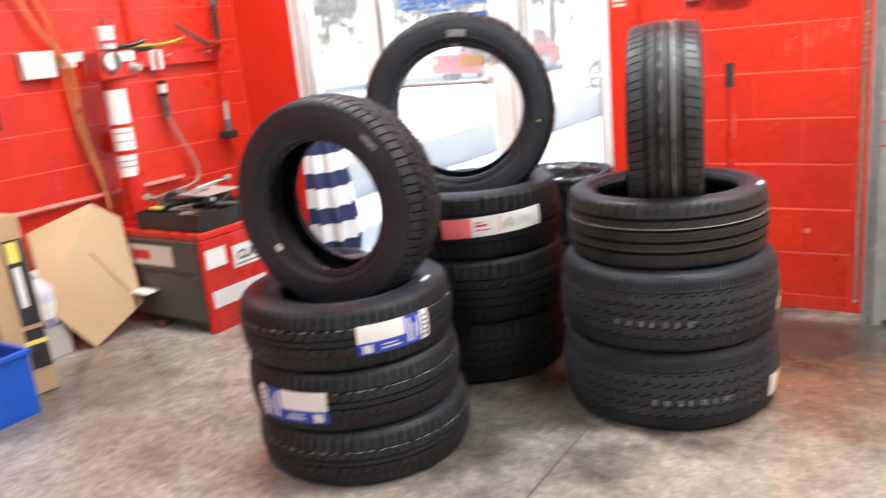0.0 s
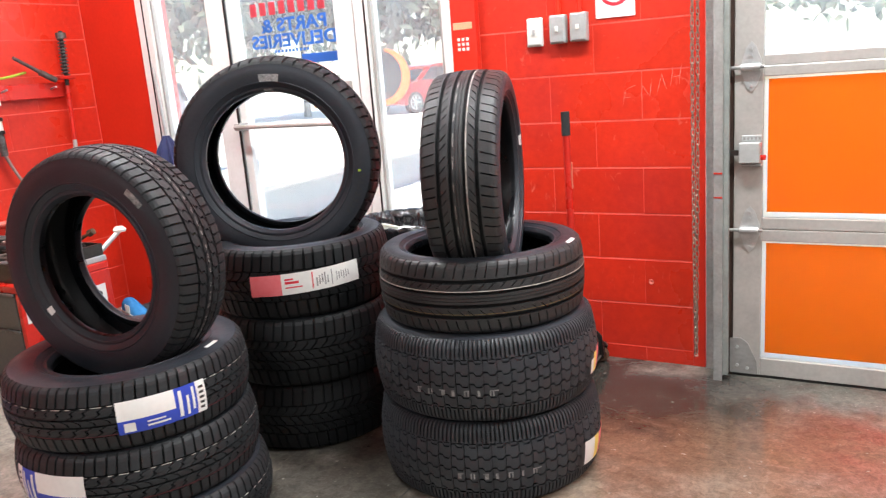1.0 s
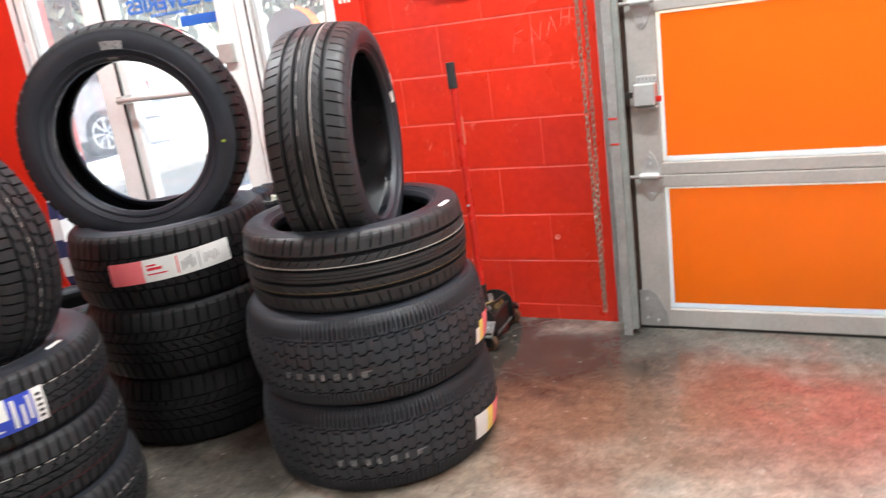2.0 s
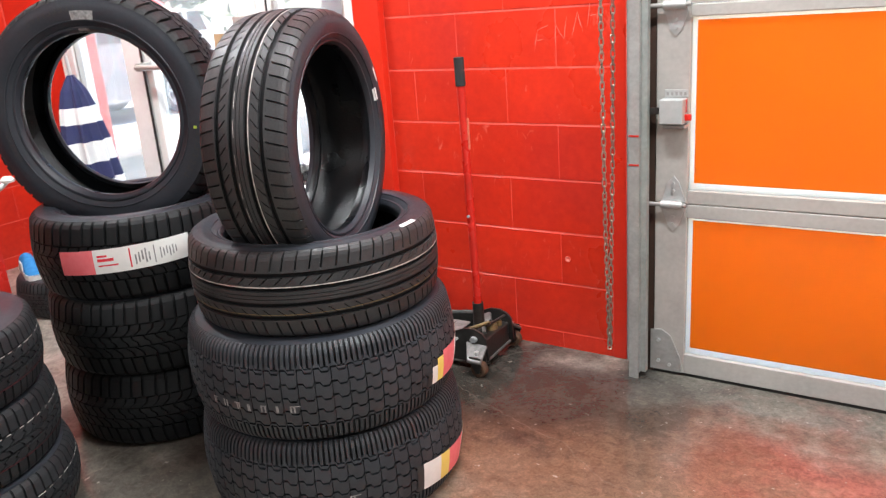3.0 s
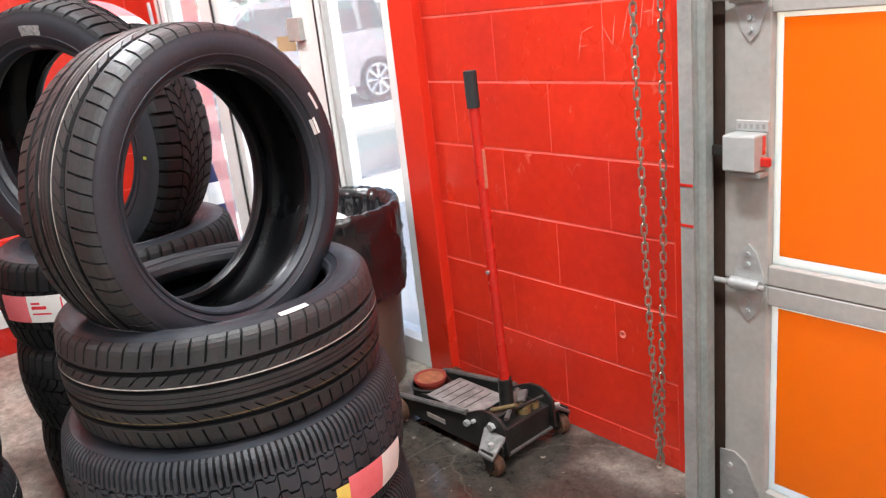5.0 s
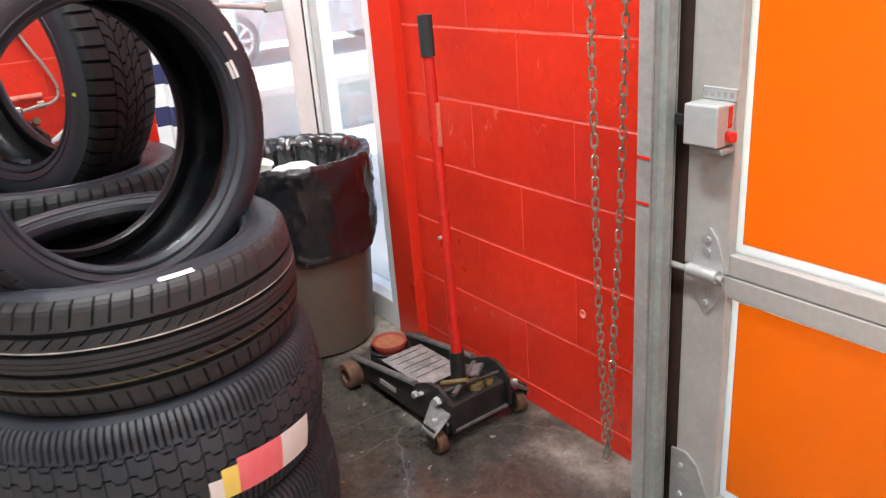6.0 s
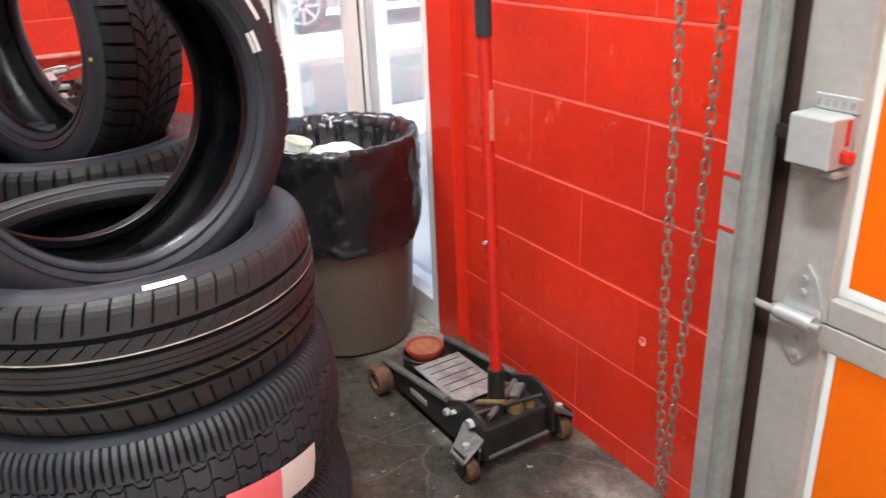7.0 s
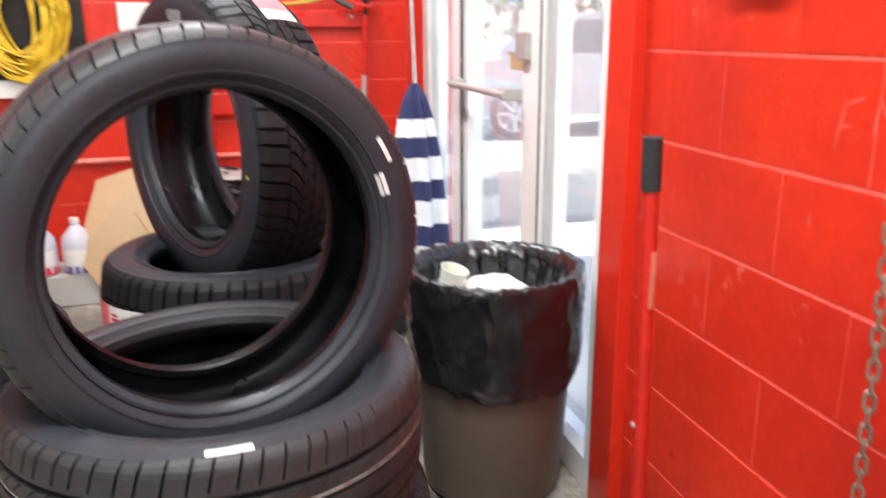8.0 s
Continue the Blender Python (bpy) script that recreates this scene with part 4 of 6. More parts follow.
stripe(SP, 0.302 * SP.ht, 0.0028, STRIPE_W, r3)
stripe(SP, -0.52 * SP.ht, 0.0014, material("ochre_tread_line", (0.32, 0.22, 0.06), (0.08, 0.06, 0.03), 0.7, scale=40), r3)
stripe(SP4, 0.302 * SP4.ht, 0.0028, STRIPE_W, r4)
stripe(SP4, -0.12 * SP4.ht, 0.0012, STRIPE_W, r4, dashes=60)
side_mark(r4, SP4, 104.0, 112.0, 0.22, 0.36, PAPER, "white_mark")
side_mark(r4, SP4, 114.0, 122.5, 0.52, 0.60, PAPER, "white_mark")
side_mark(r3, SP, -2.3 - 70, 9.2 - 70, 0.66, 0.79, PAPER, "white_mark")

# middle stack
ST_M = "stack of tyres before the entrance"
WT = Shape(0.353, 0.262, 0.226, depth=0.009, crown=0.010, rs=0.034)
WT4 = Shape(0.390, 0.235, 0.257, depth=0.010, crown=0.010, rs=0.034)
MC = (-0.962, 2.656)
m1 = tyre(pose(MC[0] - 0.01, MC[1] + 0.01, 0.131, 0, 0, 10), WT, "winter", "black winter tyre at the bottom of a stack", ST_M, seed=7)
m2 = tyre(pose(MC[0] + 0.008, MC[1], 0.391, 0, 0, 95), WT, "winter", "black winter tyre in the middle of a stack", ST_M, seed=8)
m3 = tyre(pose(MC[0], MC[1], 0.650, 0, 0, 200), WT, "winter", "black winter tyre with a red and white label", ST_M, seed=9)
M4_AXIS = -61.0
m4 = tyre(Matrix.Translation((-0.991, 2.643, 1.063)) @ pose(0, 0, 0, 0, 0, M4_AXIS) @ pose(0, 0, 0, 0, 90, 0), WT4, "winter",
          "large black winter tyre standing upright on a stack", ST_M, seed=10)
tag_strip(m3, WT, 200, 0.650, lambda a: 0.613 + 0.00028 * (a + 81), [(-81, -62, PINK_INK, 0, 1), (-62, -15, PAPER, 0, 1)], 0.076)
MARKS = [(-60, -50, 0.3, 0.36), (-60, -52, 0.5, 0.62), (-60, -55, 0.68, 0.76), (-44.5, -43.8, 0.12, 0.9), (-33, -32.4, 0.12, 0.85)]
MARKS += [(-42 + 1.6 * i, -41.2 + 1.6 * i, 0.2 + 0.07 * (i % 3), 0.62 + 0.06 * (i % 4)) for i in range(5)]
MARKS += [(-30 + 1.5 * i, -29.4 + 1.5 * i, 0.25 + 0.06 * (i % 3), 0.7 - 0.05 * (i % 2)) for i in range(6)]
for a0, a1, lo, hi in MARKS:
    tag_strip(m3, WT, 200, 0.650, lambda a: 0.613 + 0.00028 * (a + 81), [(a0, a1, RED_INK if a0 < -43.5 else CHALK, lo, hi)], 0.076)
    m3.children[-1].scale = (1.002, 1.002, 1)
sticker(m4, WT4, 144.5, 160, -0.080, 0.006, -0.080, 0.006, PINK_INK, lift=0.003)
sticker(m4, WT4, 139.5, 144.5, -0.080, 0.006, -0.080, 0.006, PAPER, lift=0.003)
side_mark(m4, WT4, 170, 183, 0.30, 0.5, CHALK, "grey_mark")
side_mark(m4, WT4, 174, 181, 0.04, 0.10, CHALK, "white_mark")
side_mark(m4, WT4, 80, 81.5, 0.42, 0.50, LIME, "green_dot")

# left stack
ST_L = "stack of tyres with blue labels"
AS = Shape(0.364, 0.204, 0.215, depth=0.008, crown=0.010, rs=0.030)
AS1 = Shape(0.373, 0.188, 0.215, depth=0.008, crown=0.010, rs=0.030)
AS4 = Shape(0.358, 0.214, 0.215, depth=0.008, crown=0.010, rs=0.030)
LC = (-1.018, 1.844)
l1 = tyre(pose(-0.996, 1.848, 0.094, 0, 0, 15), AS1, "allseason", "black all-season tyre at the bottom of a stack", ST_L, seed=11)
AS2 = Shape(0.367, 0.204, 0.215, depth=0.008, crown=0.010, rs=0.030)
l2 = tyre(pose(-1.014, 1.846, 0.287, 0, 0, 130), AS2, "allseason", "black all-season tyre with a blue and white label", ST_L, seed=12)
l3 = tyre(pose(LC[0], LC[1], 0.490, 0, 0, 250), AS, "allseason", "black all-season tyre with a blue and white label", ST_L, seed=13)
L4_AXIS = -83.2
l4 = tyre(Matrix.Translation((-1.013, 1.852, 0.860)) @ pose(0, 0, 0, 0, 0, L4_AXIS) @ pose(0, 0, 0, 0, 90, 0), AS4, "allseason",
          "black all-season tyre standing upright on a stack", ST_L, seed=14)


def blue_label(t, sh, rz, zc, a0, a1, z0, z1):
    h = z1 - z0

    def f(u):
        return a0 + (a1 - a0) * u

    tag_strip(t, sh, rz, zc, lambda a: z0, [(f(0), f(0.62), PAPER, 0.42, 1), (f(0.62), f(0.88), BLUE_INK, 0, 1), (f(0), f(0.62), BLUE_INK, 0, 0.42), (f(0.88), f(1), PAPER, 0, 1)], h)
    for u0, u1, lo, hi in ((0.06, 0.18, 0.06, 0.34), (0.30, 0.55, 0.12, 0.18), (0.30, 0.5, 0.25, 0.3), (0.66, 0.70, 0.1, 0.9), (0.75, 0.78, 0.1, 0.7), (0.82, 0.85, 0.2, 0.9)):
        sticker(t, sh, f(u0) - rz, f(u1) - rz, z0 + lo * h - zc, z0 + hi * h - zc, z0 + lo * h - zc, z0 + hi * h - zc, PAPER, "label_mark", 0.0030)
    for i in range(5):
        sticker(t, sh, f(0.91) - rz, f(0.97) - rz, z0 + (0.12 + 0.16 * i) * h - zc, z0 + (0.2 + 0.16 * i) * h - zc, z0 + (0.12 + 0.16 * i) * h - zc, z0 + (0.2 + 0.16 * i) * h - zc,
                BLACK_INK, "label_mark", 0.0030)


blue_label(l3, AS, 250, 0.490, -46, -6, 0.442, 0.538)
blue_label(l2, AS2, 130, 0.287, -65, -108, 0.228, 0.335)
for t, rz in ((l3, 0), (l2, 0), (l1, 0)):
    s_h = AS1 if t is l1 else (AS2 if t is l2 else AS)
    stripe(s_h, 0.60 * s_h.ht, 0.0022, STRIPE_W, t, dashes=120)
    stripe(s_h, -0.60 * s_h.ht, 0.003, STRIPE_R, t)
stripe(AS4, 0.0, 0.0016, STRIPE_W, l4, dashes=120)
side_mark(l4, AS4, 128, 140, 0.55, 0.68, CHALK, "white_mark")
side_mark(l4, AS4, 303, 309, 0.08, 0.22, PAPER, "white_sticker")
side_mark(l3, AS, 120, 132, 0.5, 0.6, PAPER, "white_mark")

# ---- waste bin ----
bin_ = thing("waste_bin", "round brown-grey plastic waste bin lined with a black bag", "bin", pose(-0.905, 3.364, 0) @ Matrix.Scale(0.995, 4))
bm = lathe(bmesh.new(), [(0.0, 0.004), (0.195, 0.004), (0.205, 0.012), (0.21, 0.04), (0.243, 0.66), (0.250, 0.665), (0.250, 0.68), (0.243, 0.68), (0.238, 0.66), (0.205, 0.05), (0.0, 0.04)], 64)
part("body", bm, BIN_BODY, bin_, smooth=True)
rng = random.Random(5)
prof = [(0.15, 0.30), (0.195, 0.48), (0.208, 0.60), (0.218, 0.665), (0.238, 0.690), (0.256, 0.692), (0.262, 0.680), (0.262, 0.64), (0.258, 0.56), (0.255, 0.48), (0.252, 0.42), (0.250, 0.385)]
phs = [rng.uniform(0, 6.28) for _ in range(8)]


def bag_wave(i, a):
    inner = 0.032 if i < 3.2 else (0.002 if i < 7 else 0.001 + 0.0008 * (i - 6))
    f = math.sin(9 * a + phs[0] + 0.5 * i) + 0.7 * math.sin(17 * a + phs[1]) + 0.5 * math.sin(29 * a + phs[2] - 0.8 * i)
    if i < 4:
        f = 2.2 * (abs(math.sin(11 * a + phs[4] + 0.15 * i)) - 0.6) + 1.2 * (abs(math.sin(19 * a + phs[5])) - 0.6)
    lo = 0 if i < 7 else 0.003 * (i - 6) * math.sin(5 * a + 1.1 * i + phs[3])
    return 1 + inner * 0.5 * f * (1 if i >= 4 else -0.8) * (0.35 if i in (4, 5) else 1) + lo


fine = []
for (ra, za), (rb, zb) in zip(prof, prof[1:]):
    fine += [(ra + (rb - ra) * k / 4, za + (zb - za) * k / 4) for k in range(4)]
fine.append(prof[-1])
bm = lathe(bmesh.new(), fine, 224, wave=lambda i, a: bag_wave(i / 4, a))
for v in bm.verts:
    if v.co.z < 0.45 and v.co.xy.length > 0.22:
        a = math.atan2(v.co.y, v.co.x)
        v.co.z += 0.030 * noise.noise(Vector((1.6 * math.cos(a), 1.6 * math.sin(a), 0))) + 0.02 * noise.noise(Vector((5 * math.cos(a), 5 * math.sin(a), 3)))
    if 0.66 < v.co.z < 0.70:
        a = math.atan2(v.co.y, v.co.x)
        v.co.z += 0.002 * math.sin(23 * a) + 0.0015 * math.sin(47 * a)
    q = Vector((v.co.x, v.co.y, v.co.z * 0.7))
    ang = math.atan2(v.co.y, v.co.x)
    slant = Vector((1.3 * math.cos(ang) + 0.9 * v.co.z, 1.3 * math.sin(ang), 4.2 * v.co.z))
    ridge = (1 - abs(noise.noise(slant * 1.9))) ** 9 - 0.2 + 0.45 * ((1 - abs(noise.noise(slant * 4.6 + Vector((7, 1, 3))))) ** 9 - 0.2)
    out_dir = Vector((v.co.x, v.co.y, 0)).normalized()
    v.co += out_dir * 0.008 * ridge + 0.0005 * noise.noise_vector(v.co * 26)
bag = part("bag", bm, BAG, bin_, "shiny black plastic bin bag", smooth=True)
bag.data.set_sharp_from_angle(angle=radians(120))
part("paper_waste", lathe(bmesh.new(), [(0.0, 0.645), (0.06, 0.64), (0.11, 0.60), (0.17, 0.55), (0.2, 0.5)], 24, wave=lambda i, a: 1 + 0.12 * math.sin(3 * a + i) + 0.08 * math.sin(7 * a)), PAPER, bin_, "crumpled white paper", smooth=True)
cup = thing("plastic_cup", "clear plastic cup with green dregs lying in the bin", "cup", pose(-0.930, 3.225, 0.575, -14, 10, 0))
bm = lathe(bmesh.new(), [(0.0, 0), (0.030, 0.0), (0.039, 0.10), (0.042, 0.102), (0.042, 0.107), (0.038, 0.106), (0.029, 0.004), (0, 0.004)], 24)
part("body", bm, material("milky_cup", (0.72, 0.75, 0.66), (0.64, 0.68, 0.58), 0.25), cup, smooth=True)
part("dregs", rodded((0, 0, 0.012), (0, 0, 0.06), 0.0325, 0.0365, 24), material("green_dregs", (0.42, 0.46, 0.22), (0.3, 0.33, 0.15), 0.5), cup)

# ---- floor jack ----
DIRTY_BRASS = material("dirty_brass", (0.26, 0.17, 0.07), (0.10, 0.07, 0.04), 0.5, 0.5, scale=30, fine=120, bump=0.3)
jack = thing("floor_jack", "black trolley jack with a red handle and rusty casters", "jack", pose(-0.10, 3.425, 0, 0, 0, 2))


def lathe_x(r, half, x, y, z):
    """A wheel with rounded rims and a sunk hub, its axle along y."""
    prof = [(0.0, -half * 0.6), (r * 0.45, -half * 0.6), (r * 0.55, -half), (r * 0.88, -half), (r, -half * 0.7), (r, half * 0.7), (r * 0.88, half), (r * 0.55, half), (r * 0.45, half * 0.6), (0.0, half * 0.6)]
    bm = lathe(bmesh.new(), prof, 24)
    bmesh.ops.rotate(bm, verts=bm.verts, cent=(0, 0, 0), matrix=Matrix.Rotation(radians(90), 3, "X"))
    bmesh.ops.translate(bm, verts=bm.verts, vec=(x, y, z))
    return bm


for s in (-1, 1):
    o = [(-0.40, 0.045), (-0.44, 0.075), (-0.43, 0.10), (-0.36, 0.115), (-0.08, 0.168), (-0.04, 0.192), (-0.01, 0.207), (0.03, 0.208), (0.062, 0.192), (0.08, 0.165), (0.088, 0.06), (0.05, 0.045), (-0.15, 0.04)]
    y = 0.105 * s
    sp = part("side_plate", plate(bmesh.new(), o, y - 0.005, y + 0.005), BLACK_STEEL, jack)
    for bx, bz, br in ((0.030, 0.160, 0.016), (-0.075, 0.130, 0.013), (-0.045, 0.150, 0.008), (0.060, 0.085, 0.010)):
        part("bolt", rodded((bx, y, bz), (bx, y - 0.018 if s < 0 else y + 0.018, bz), br, br * 0.9, 6), STEEL, sp)
    part("rim_strip", hose(bmesh.new(), [(-0.43, y + 0.004 * s, 0.105), (-0.36, y + 0.004 * s, 0.12), (-0.08, y + 0.004 * s, 0.17)], 0.011, 8, 4), WORN_PLATE, sp, "scuffed grey top edge", smooth=True)
    ya, yb = y + 0.006 * s, y + 0.072 * s
    bm = bmesh.new()
    hi_v = [bm.verts.new(p) for p in ((-0.005, ya, 0.118), (0.085, ya, 0.112), (0.088, yb, 0.070), (0.030, yb, 0.072))]
    lo_v = [bm.verts.new((v.co.x, v.co.y, v.co.z - 0.012)) for v in hi_v]
    bm.faces.new(hi_v)
    bm.faces.new(lo_v[::-1])
    for i in range(4):
        bm.faces.new((hi_v[i], hi_v[(i + 1) % 4], lo_v[(i + 1) % 4], lo_v[i]))
    bmesh.ops.bevel(bm, geom=bm.edges[:], offset=0.003, segments=1, affect="EDGES")
    arm = part("caster_mount", bm, WORN_PLATE, jack, "scuffed grey caster bracket")
    cy = y + 0.042 * s
    part("caster_bolt", rodded((0.058, cy, 0.085), (0.058, cy, 0.098), 0.011, 0.009, 6), STEEL, arm)
    for dy in (-0.021, 0.021):
        part("caster_fork", plate(bmesh.new(), [(0.036, 0.084), (0.082, 0.084), (0.086, 0.060), (0.076, 0.022), (0.062, 0.020), (0.044, 0.050)], cy + dy - 0.002, cy + dy + 0.002), BLACK_STEEL, arm)
    part("caster_wheel", lathe_x(0.031, 0.016, 0.066, cy, 0.031), RUST, arm, "rusty caster wheel", smooth=True)
    part("front_wheel", lathe_x(0.043, 0.024, -0.405, y + 0.030 * s, 0.043), RUST, jack, "rusty front wheel", smooth=True)
part("axle", rodded((-0.405, -0.15, 0.042), (-0.405, 0.15, 0.042), 0.012), BLACK_STEEL, jack)
part("lift_arm", boxed(-0.40, -0.06, -0.065, 0.065, 0.075, 0.118, bevel=0.008), BLACK_STEEL, jack)
bm = bmesh.new()
box(bm, -0.31, -0.085, -0.075, 0.075, 0.128, 0.134, bevel=0.002)
top_plate = part("cover_plate", bm, material("scuffed_silver_plate", (0.34, 0.33, 0.315), (0.13, 0.125, 0.12), 0.45, 0.3, scale=22, fine=110, bump=0.15), jack, "scuffed silver cover plate with dark lines")
for i in range(5):
    part("line", boxed(-0.285 + 0.035 * i, -0.281 + 0.035 * i, -0.06, 0.06, 0.1342, 0.1347), BLACK_STEEL, top_plate)
saddle = part("saddle", lathe(bmesh.new(), [(0.0, 0.11), (0.045, 0.11), (0.052, 0.13), (0.058, 0.148), (0.056, 0.155), (0.049, 0.153), (0.044, 0.147), (0, 0.146)], 32), RED_RUBBER, jack, "worn red saddle pad", smooth=True)
saddle.location = (-0.375, 0, 0)
part("pad_face", lathe(bmesh.new(), [(0.0, 0.1475), (0.012, 0.1478), (0.030, 0.1482), (0.0455, 0.1500), (0.046, 0.148)], 32), material("rubbed_pad_face", (0.36, 0.12, 0.05), (0.20, 0.07, 0.035), 0.75, scale=40, fine=120, bump=0.4), saddle, smooth=True)
part("saddle_cup", lathe(bmesh.new(), [(0.03, 0.07), (0.063, 0.09), (0.068, 0.125), (0.060, 0.128)], 32), BLACK_STEEL, saddle, smooth=True)
part("rear_box", boxed(-0.045, 0.07, -0.099, 0.099, 0.05, 0.15, bevel=0.006), BLACK_STEEL, jack)
part("rear_lip", boxed(0.068, 0.078, -0.10, 0.10, 0.046, 0.056, bevel=0.002), WORN_PLATE, jack)
for k, (px, py, pz, pr) in enumerate(((0.02, -0.03, 0.165, 0.022), (0.035, 0.02, 0.16, 0.026), (-0.02, 0.045, 0.17, 0.018), (0.045, 0.06, 0.16, 0.015), (0.01, -0.07, 0.16, 0.016))):
    bm = bmesh.new()
    rod(bm, (px, py, pz - 0.02), (px, py, pz + 0.012), pr, pr * 0.85, 14)
    rod(bm, (px, py, pz + 0.012), (px, py, pz + 0.02), pr * 0.5, pr * 0.4, 8)
    part("pump_fitting", bm, DIRTY_BRASS if k % 2 else BLACK_STEEL, jack)
for k, (p0, p1, r) in enumerate((((-0.035, 0.075, 0.185), (0.055, -0.075, 0.178), 0.009), ((0.015, -0.085, 0.172), (0.06, 0.085, 0.19), 0.007), ((-0.03, -0.05, 0.165), (0.05, -0.02, 0.205), 0.010))):
    part("linkage_rod", rodded(p0, p1, r, r * 0.85, 10), (WORN_PLATE, BLACK_STEEL, DIRTY_BRASS)[k], jack, smooth=True)
bm = boxed(-0.05, 0.02, 0.02, 0.075, 0.178, 0.192, bevel=0.004)
bmesh.ops.rotate(bm, verts=bm.verts, cent=(0, 0.05, 0.185), matrix=Euler((0.3, -0.35, 0.4)).to_matrix())
part("release_yoke", bm, WORN_PLATE, jack, "chipped grey yoke")
part("maker_plate", boxed(-0.27, -0.185, -0.1125, -0.1105, 0.072, 0.092), CORD_GREY, jack, "pale maker plate")
socket = part("handle_socket", rodded((0.0, -0.012, 0.13), (0.0, -0.013, 0.235), 0.023, 0.021, 18), BLACK_STEEL, jack, smooth=True)
handle = part("handle", rodded((0.0, -0.013, 0.225), (-0.004, -0.030, 1.05), 0.0150, n=20), RED_ENAMEL, jack, "glossy red tube handle", smooth=True)
part("grip", rodded((-0.004, -0.030, 1.048), (-0.0045, -0.032, 1.145), 0.0180, n=20), DARK_GRIP, handle, "black foam grip", smooth=True)
part("worn_strip", boxed(0.0105, 0.0152, -0.030, -0.020, 0.825, 0.935, bevel=0.001), material("worn_bare_strip", (0.60, 0.22, 0.13), (0.55, 0.10, 0.06), 0.8, scale=30, fine=120), handle, "pale worn strip")
part("screw", rodded((-0.002, -0.035, 0.58), (-0.002, -0.042, 0.58), 0.005, n=8), STEEL, handle)

KEEP = ("front_wheel", "caster", "handle", "grip", "screw", "axle", "worn_strip", "tyre_band")
for ob in jack.children_recursive:
    if not ob.name.startswith(KEEP):
        ob.data.transform(Matrix.Diagonal((1, 1, 0.80, 1)))

# ---- fixtures on the red wall ----


def switch_box(x0, x1, z0, z1, mat, label, depth=0.035, plates=1):
    s = thing("switch", label, "switch", pose((x0 + x1) / 2, WALL_Y, z0), group="wall switches")
    w, h = (x1 - x0) / 2, z1 - z0
    part("box", boxed(-w, w, -depth, -0.0005, 0, h, bevel=0.006), mat, s)
    f = part("face_plate", boxed(-w * 0.82, w * 0.82, -depth - 0.004, -depth, h * 0.07, h * 0.93, bevel=0.002), mat, s)
    part("toggle", boxed(-0.006, 0.006, -depth - 0.014, -depth - 0.003, h * 0.42, h * 0.6, bevel=0.002), GREYBOX if mat is not GREYBOX else PLASTIC_WHITE, f)
    return s


switch_box(-0.345, -0.272, 1.415, 1.537, PLASTIC_WHITE, "white plastic light switch on the red wall", 0.02)
switch_box(-0.233, -0.160, 1.420, 1.540, GREYBOX, "grey metal switch box on the red wall", 0.04)
switch_box(-0.141, -0.066, 1.422, 1.542, GREYBOX, "grey metal switch box on the red wall", 0.04)
con = thing("conduit", "red painted conduit above the switch boxes", "conduit")
for x in (-0.197, -0.104):
    part("pipe", rodded((x, WALL_Y - 0.016, 1.54), (x, WALL_Y - 0.016, CEIL - 0.01), 0.011), RED_SMOOTH, con, smooth=True)
alarm = thing("alarm_keypad", "beige plastic alarm keypad with a flap", "keypad", pose(-0.65, WALL_Y, 1.41))
part("body", boxed(-0.042, 0.045, -0.032, -0.0065, 0, 0.105, bevel=0.006), BEIGE, alarm)
part("flap", boxed(-0.05, 0.05, -0.036, -0.007, 0.107, 0.142, bevel=0.004), CARD_LIGHT, alarm)
for i in range(3):
    for j in range(3):
        part("key", boxed(-0.03 + 0.022 * i, -0.016 + 0.022 * i, -0.036, -0.031, 0.015 + 0.022 * j, 0.029 + 0.022 * j, bevel=0.001), PLASTIC_WHITE, alarm)
part("display", boxed(-0.032, 0.032, -0.034, -0.031, 0.083, 0.098), GREYBOX, alarm)
sign = thing("no_smoking_sign", "white no-smoking sign with a red ring", "sign", pose(0.048, WALL_Y - 0.003, 1.508))
part("panel", boxed(-0.083, 0.083, -0.002, 0.0015, 0, 0.21), PAPER, sign)
part("ring", disc(bmesh.new(), 0, 0.115, 0.056, 0.070, 0, 360), RED_INK, sign).location = (0, -0.003, 0)
bm = boxed(-0.045, 0.038, -0.0035, -0.0025, 0.108, 0.122)
part("cigarette", bm, BLACK_INK, sign)
bm = boxed(-0.060, 0.060, -0.005, -0.004, -0.006, 0.006)
bmesh.ops.rotate(bm, verts=bm.verts, cent=(0, 0, 0), matrix=Matrix.Rotation(radians(40), 3, "Y"))
bmesh.ops.translate(bm, verts=bm.verts, vec=(0, 0, 0.115))
part("slash", bm, RED_INK, sign)

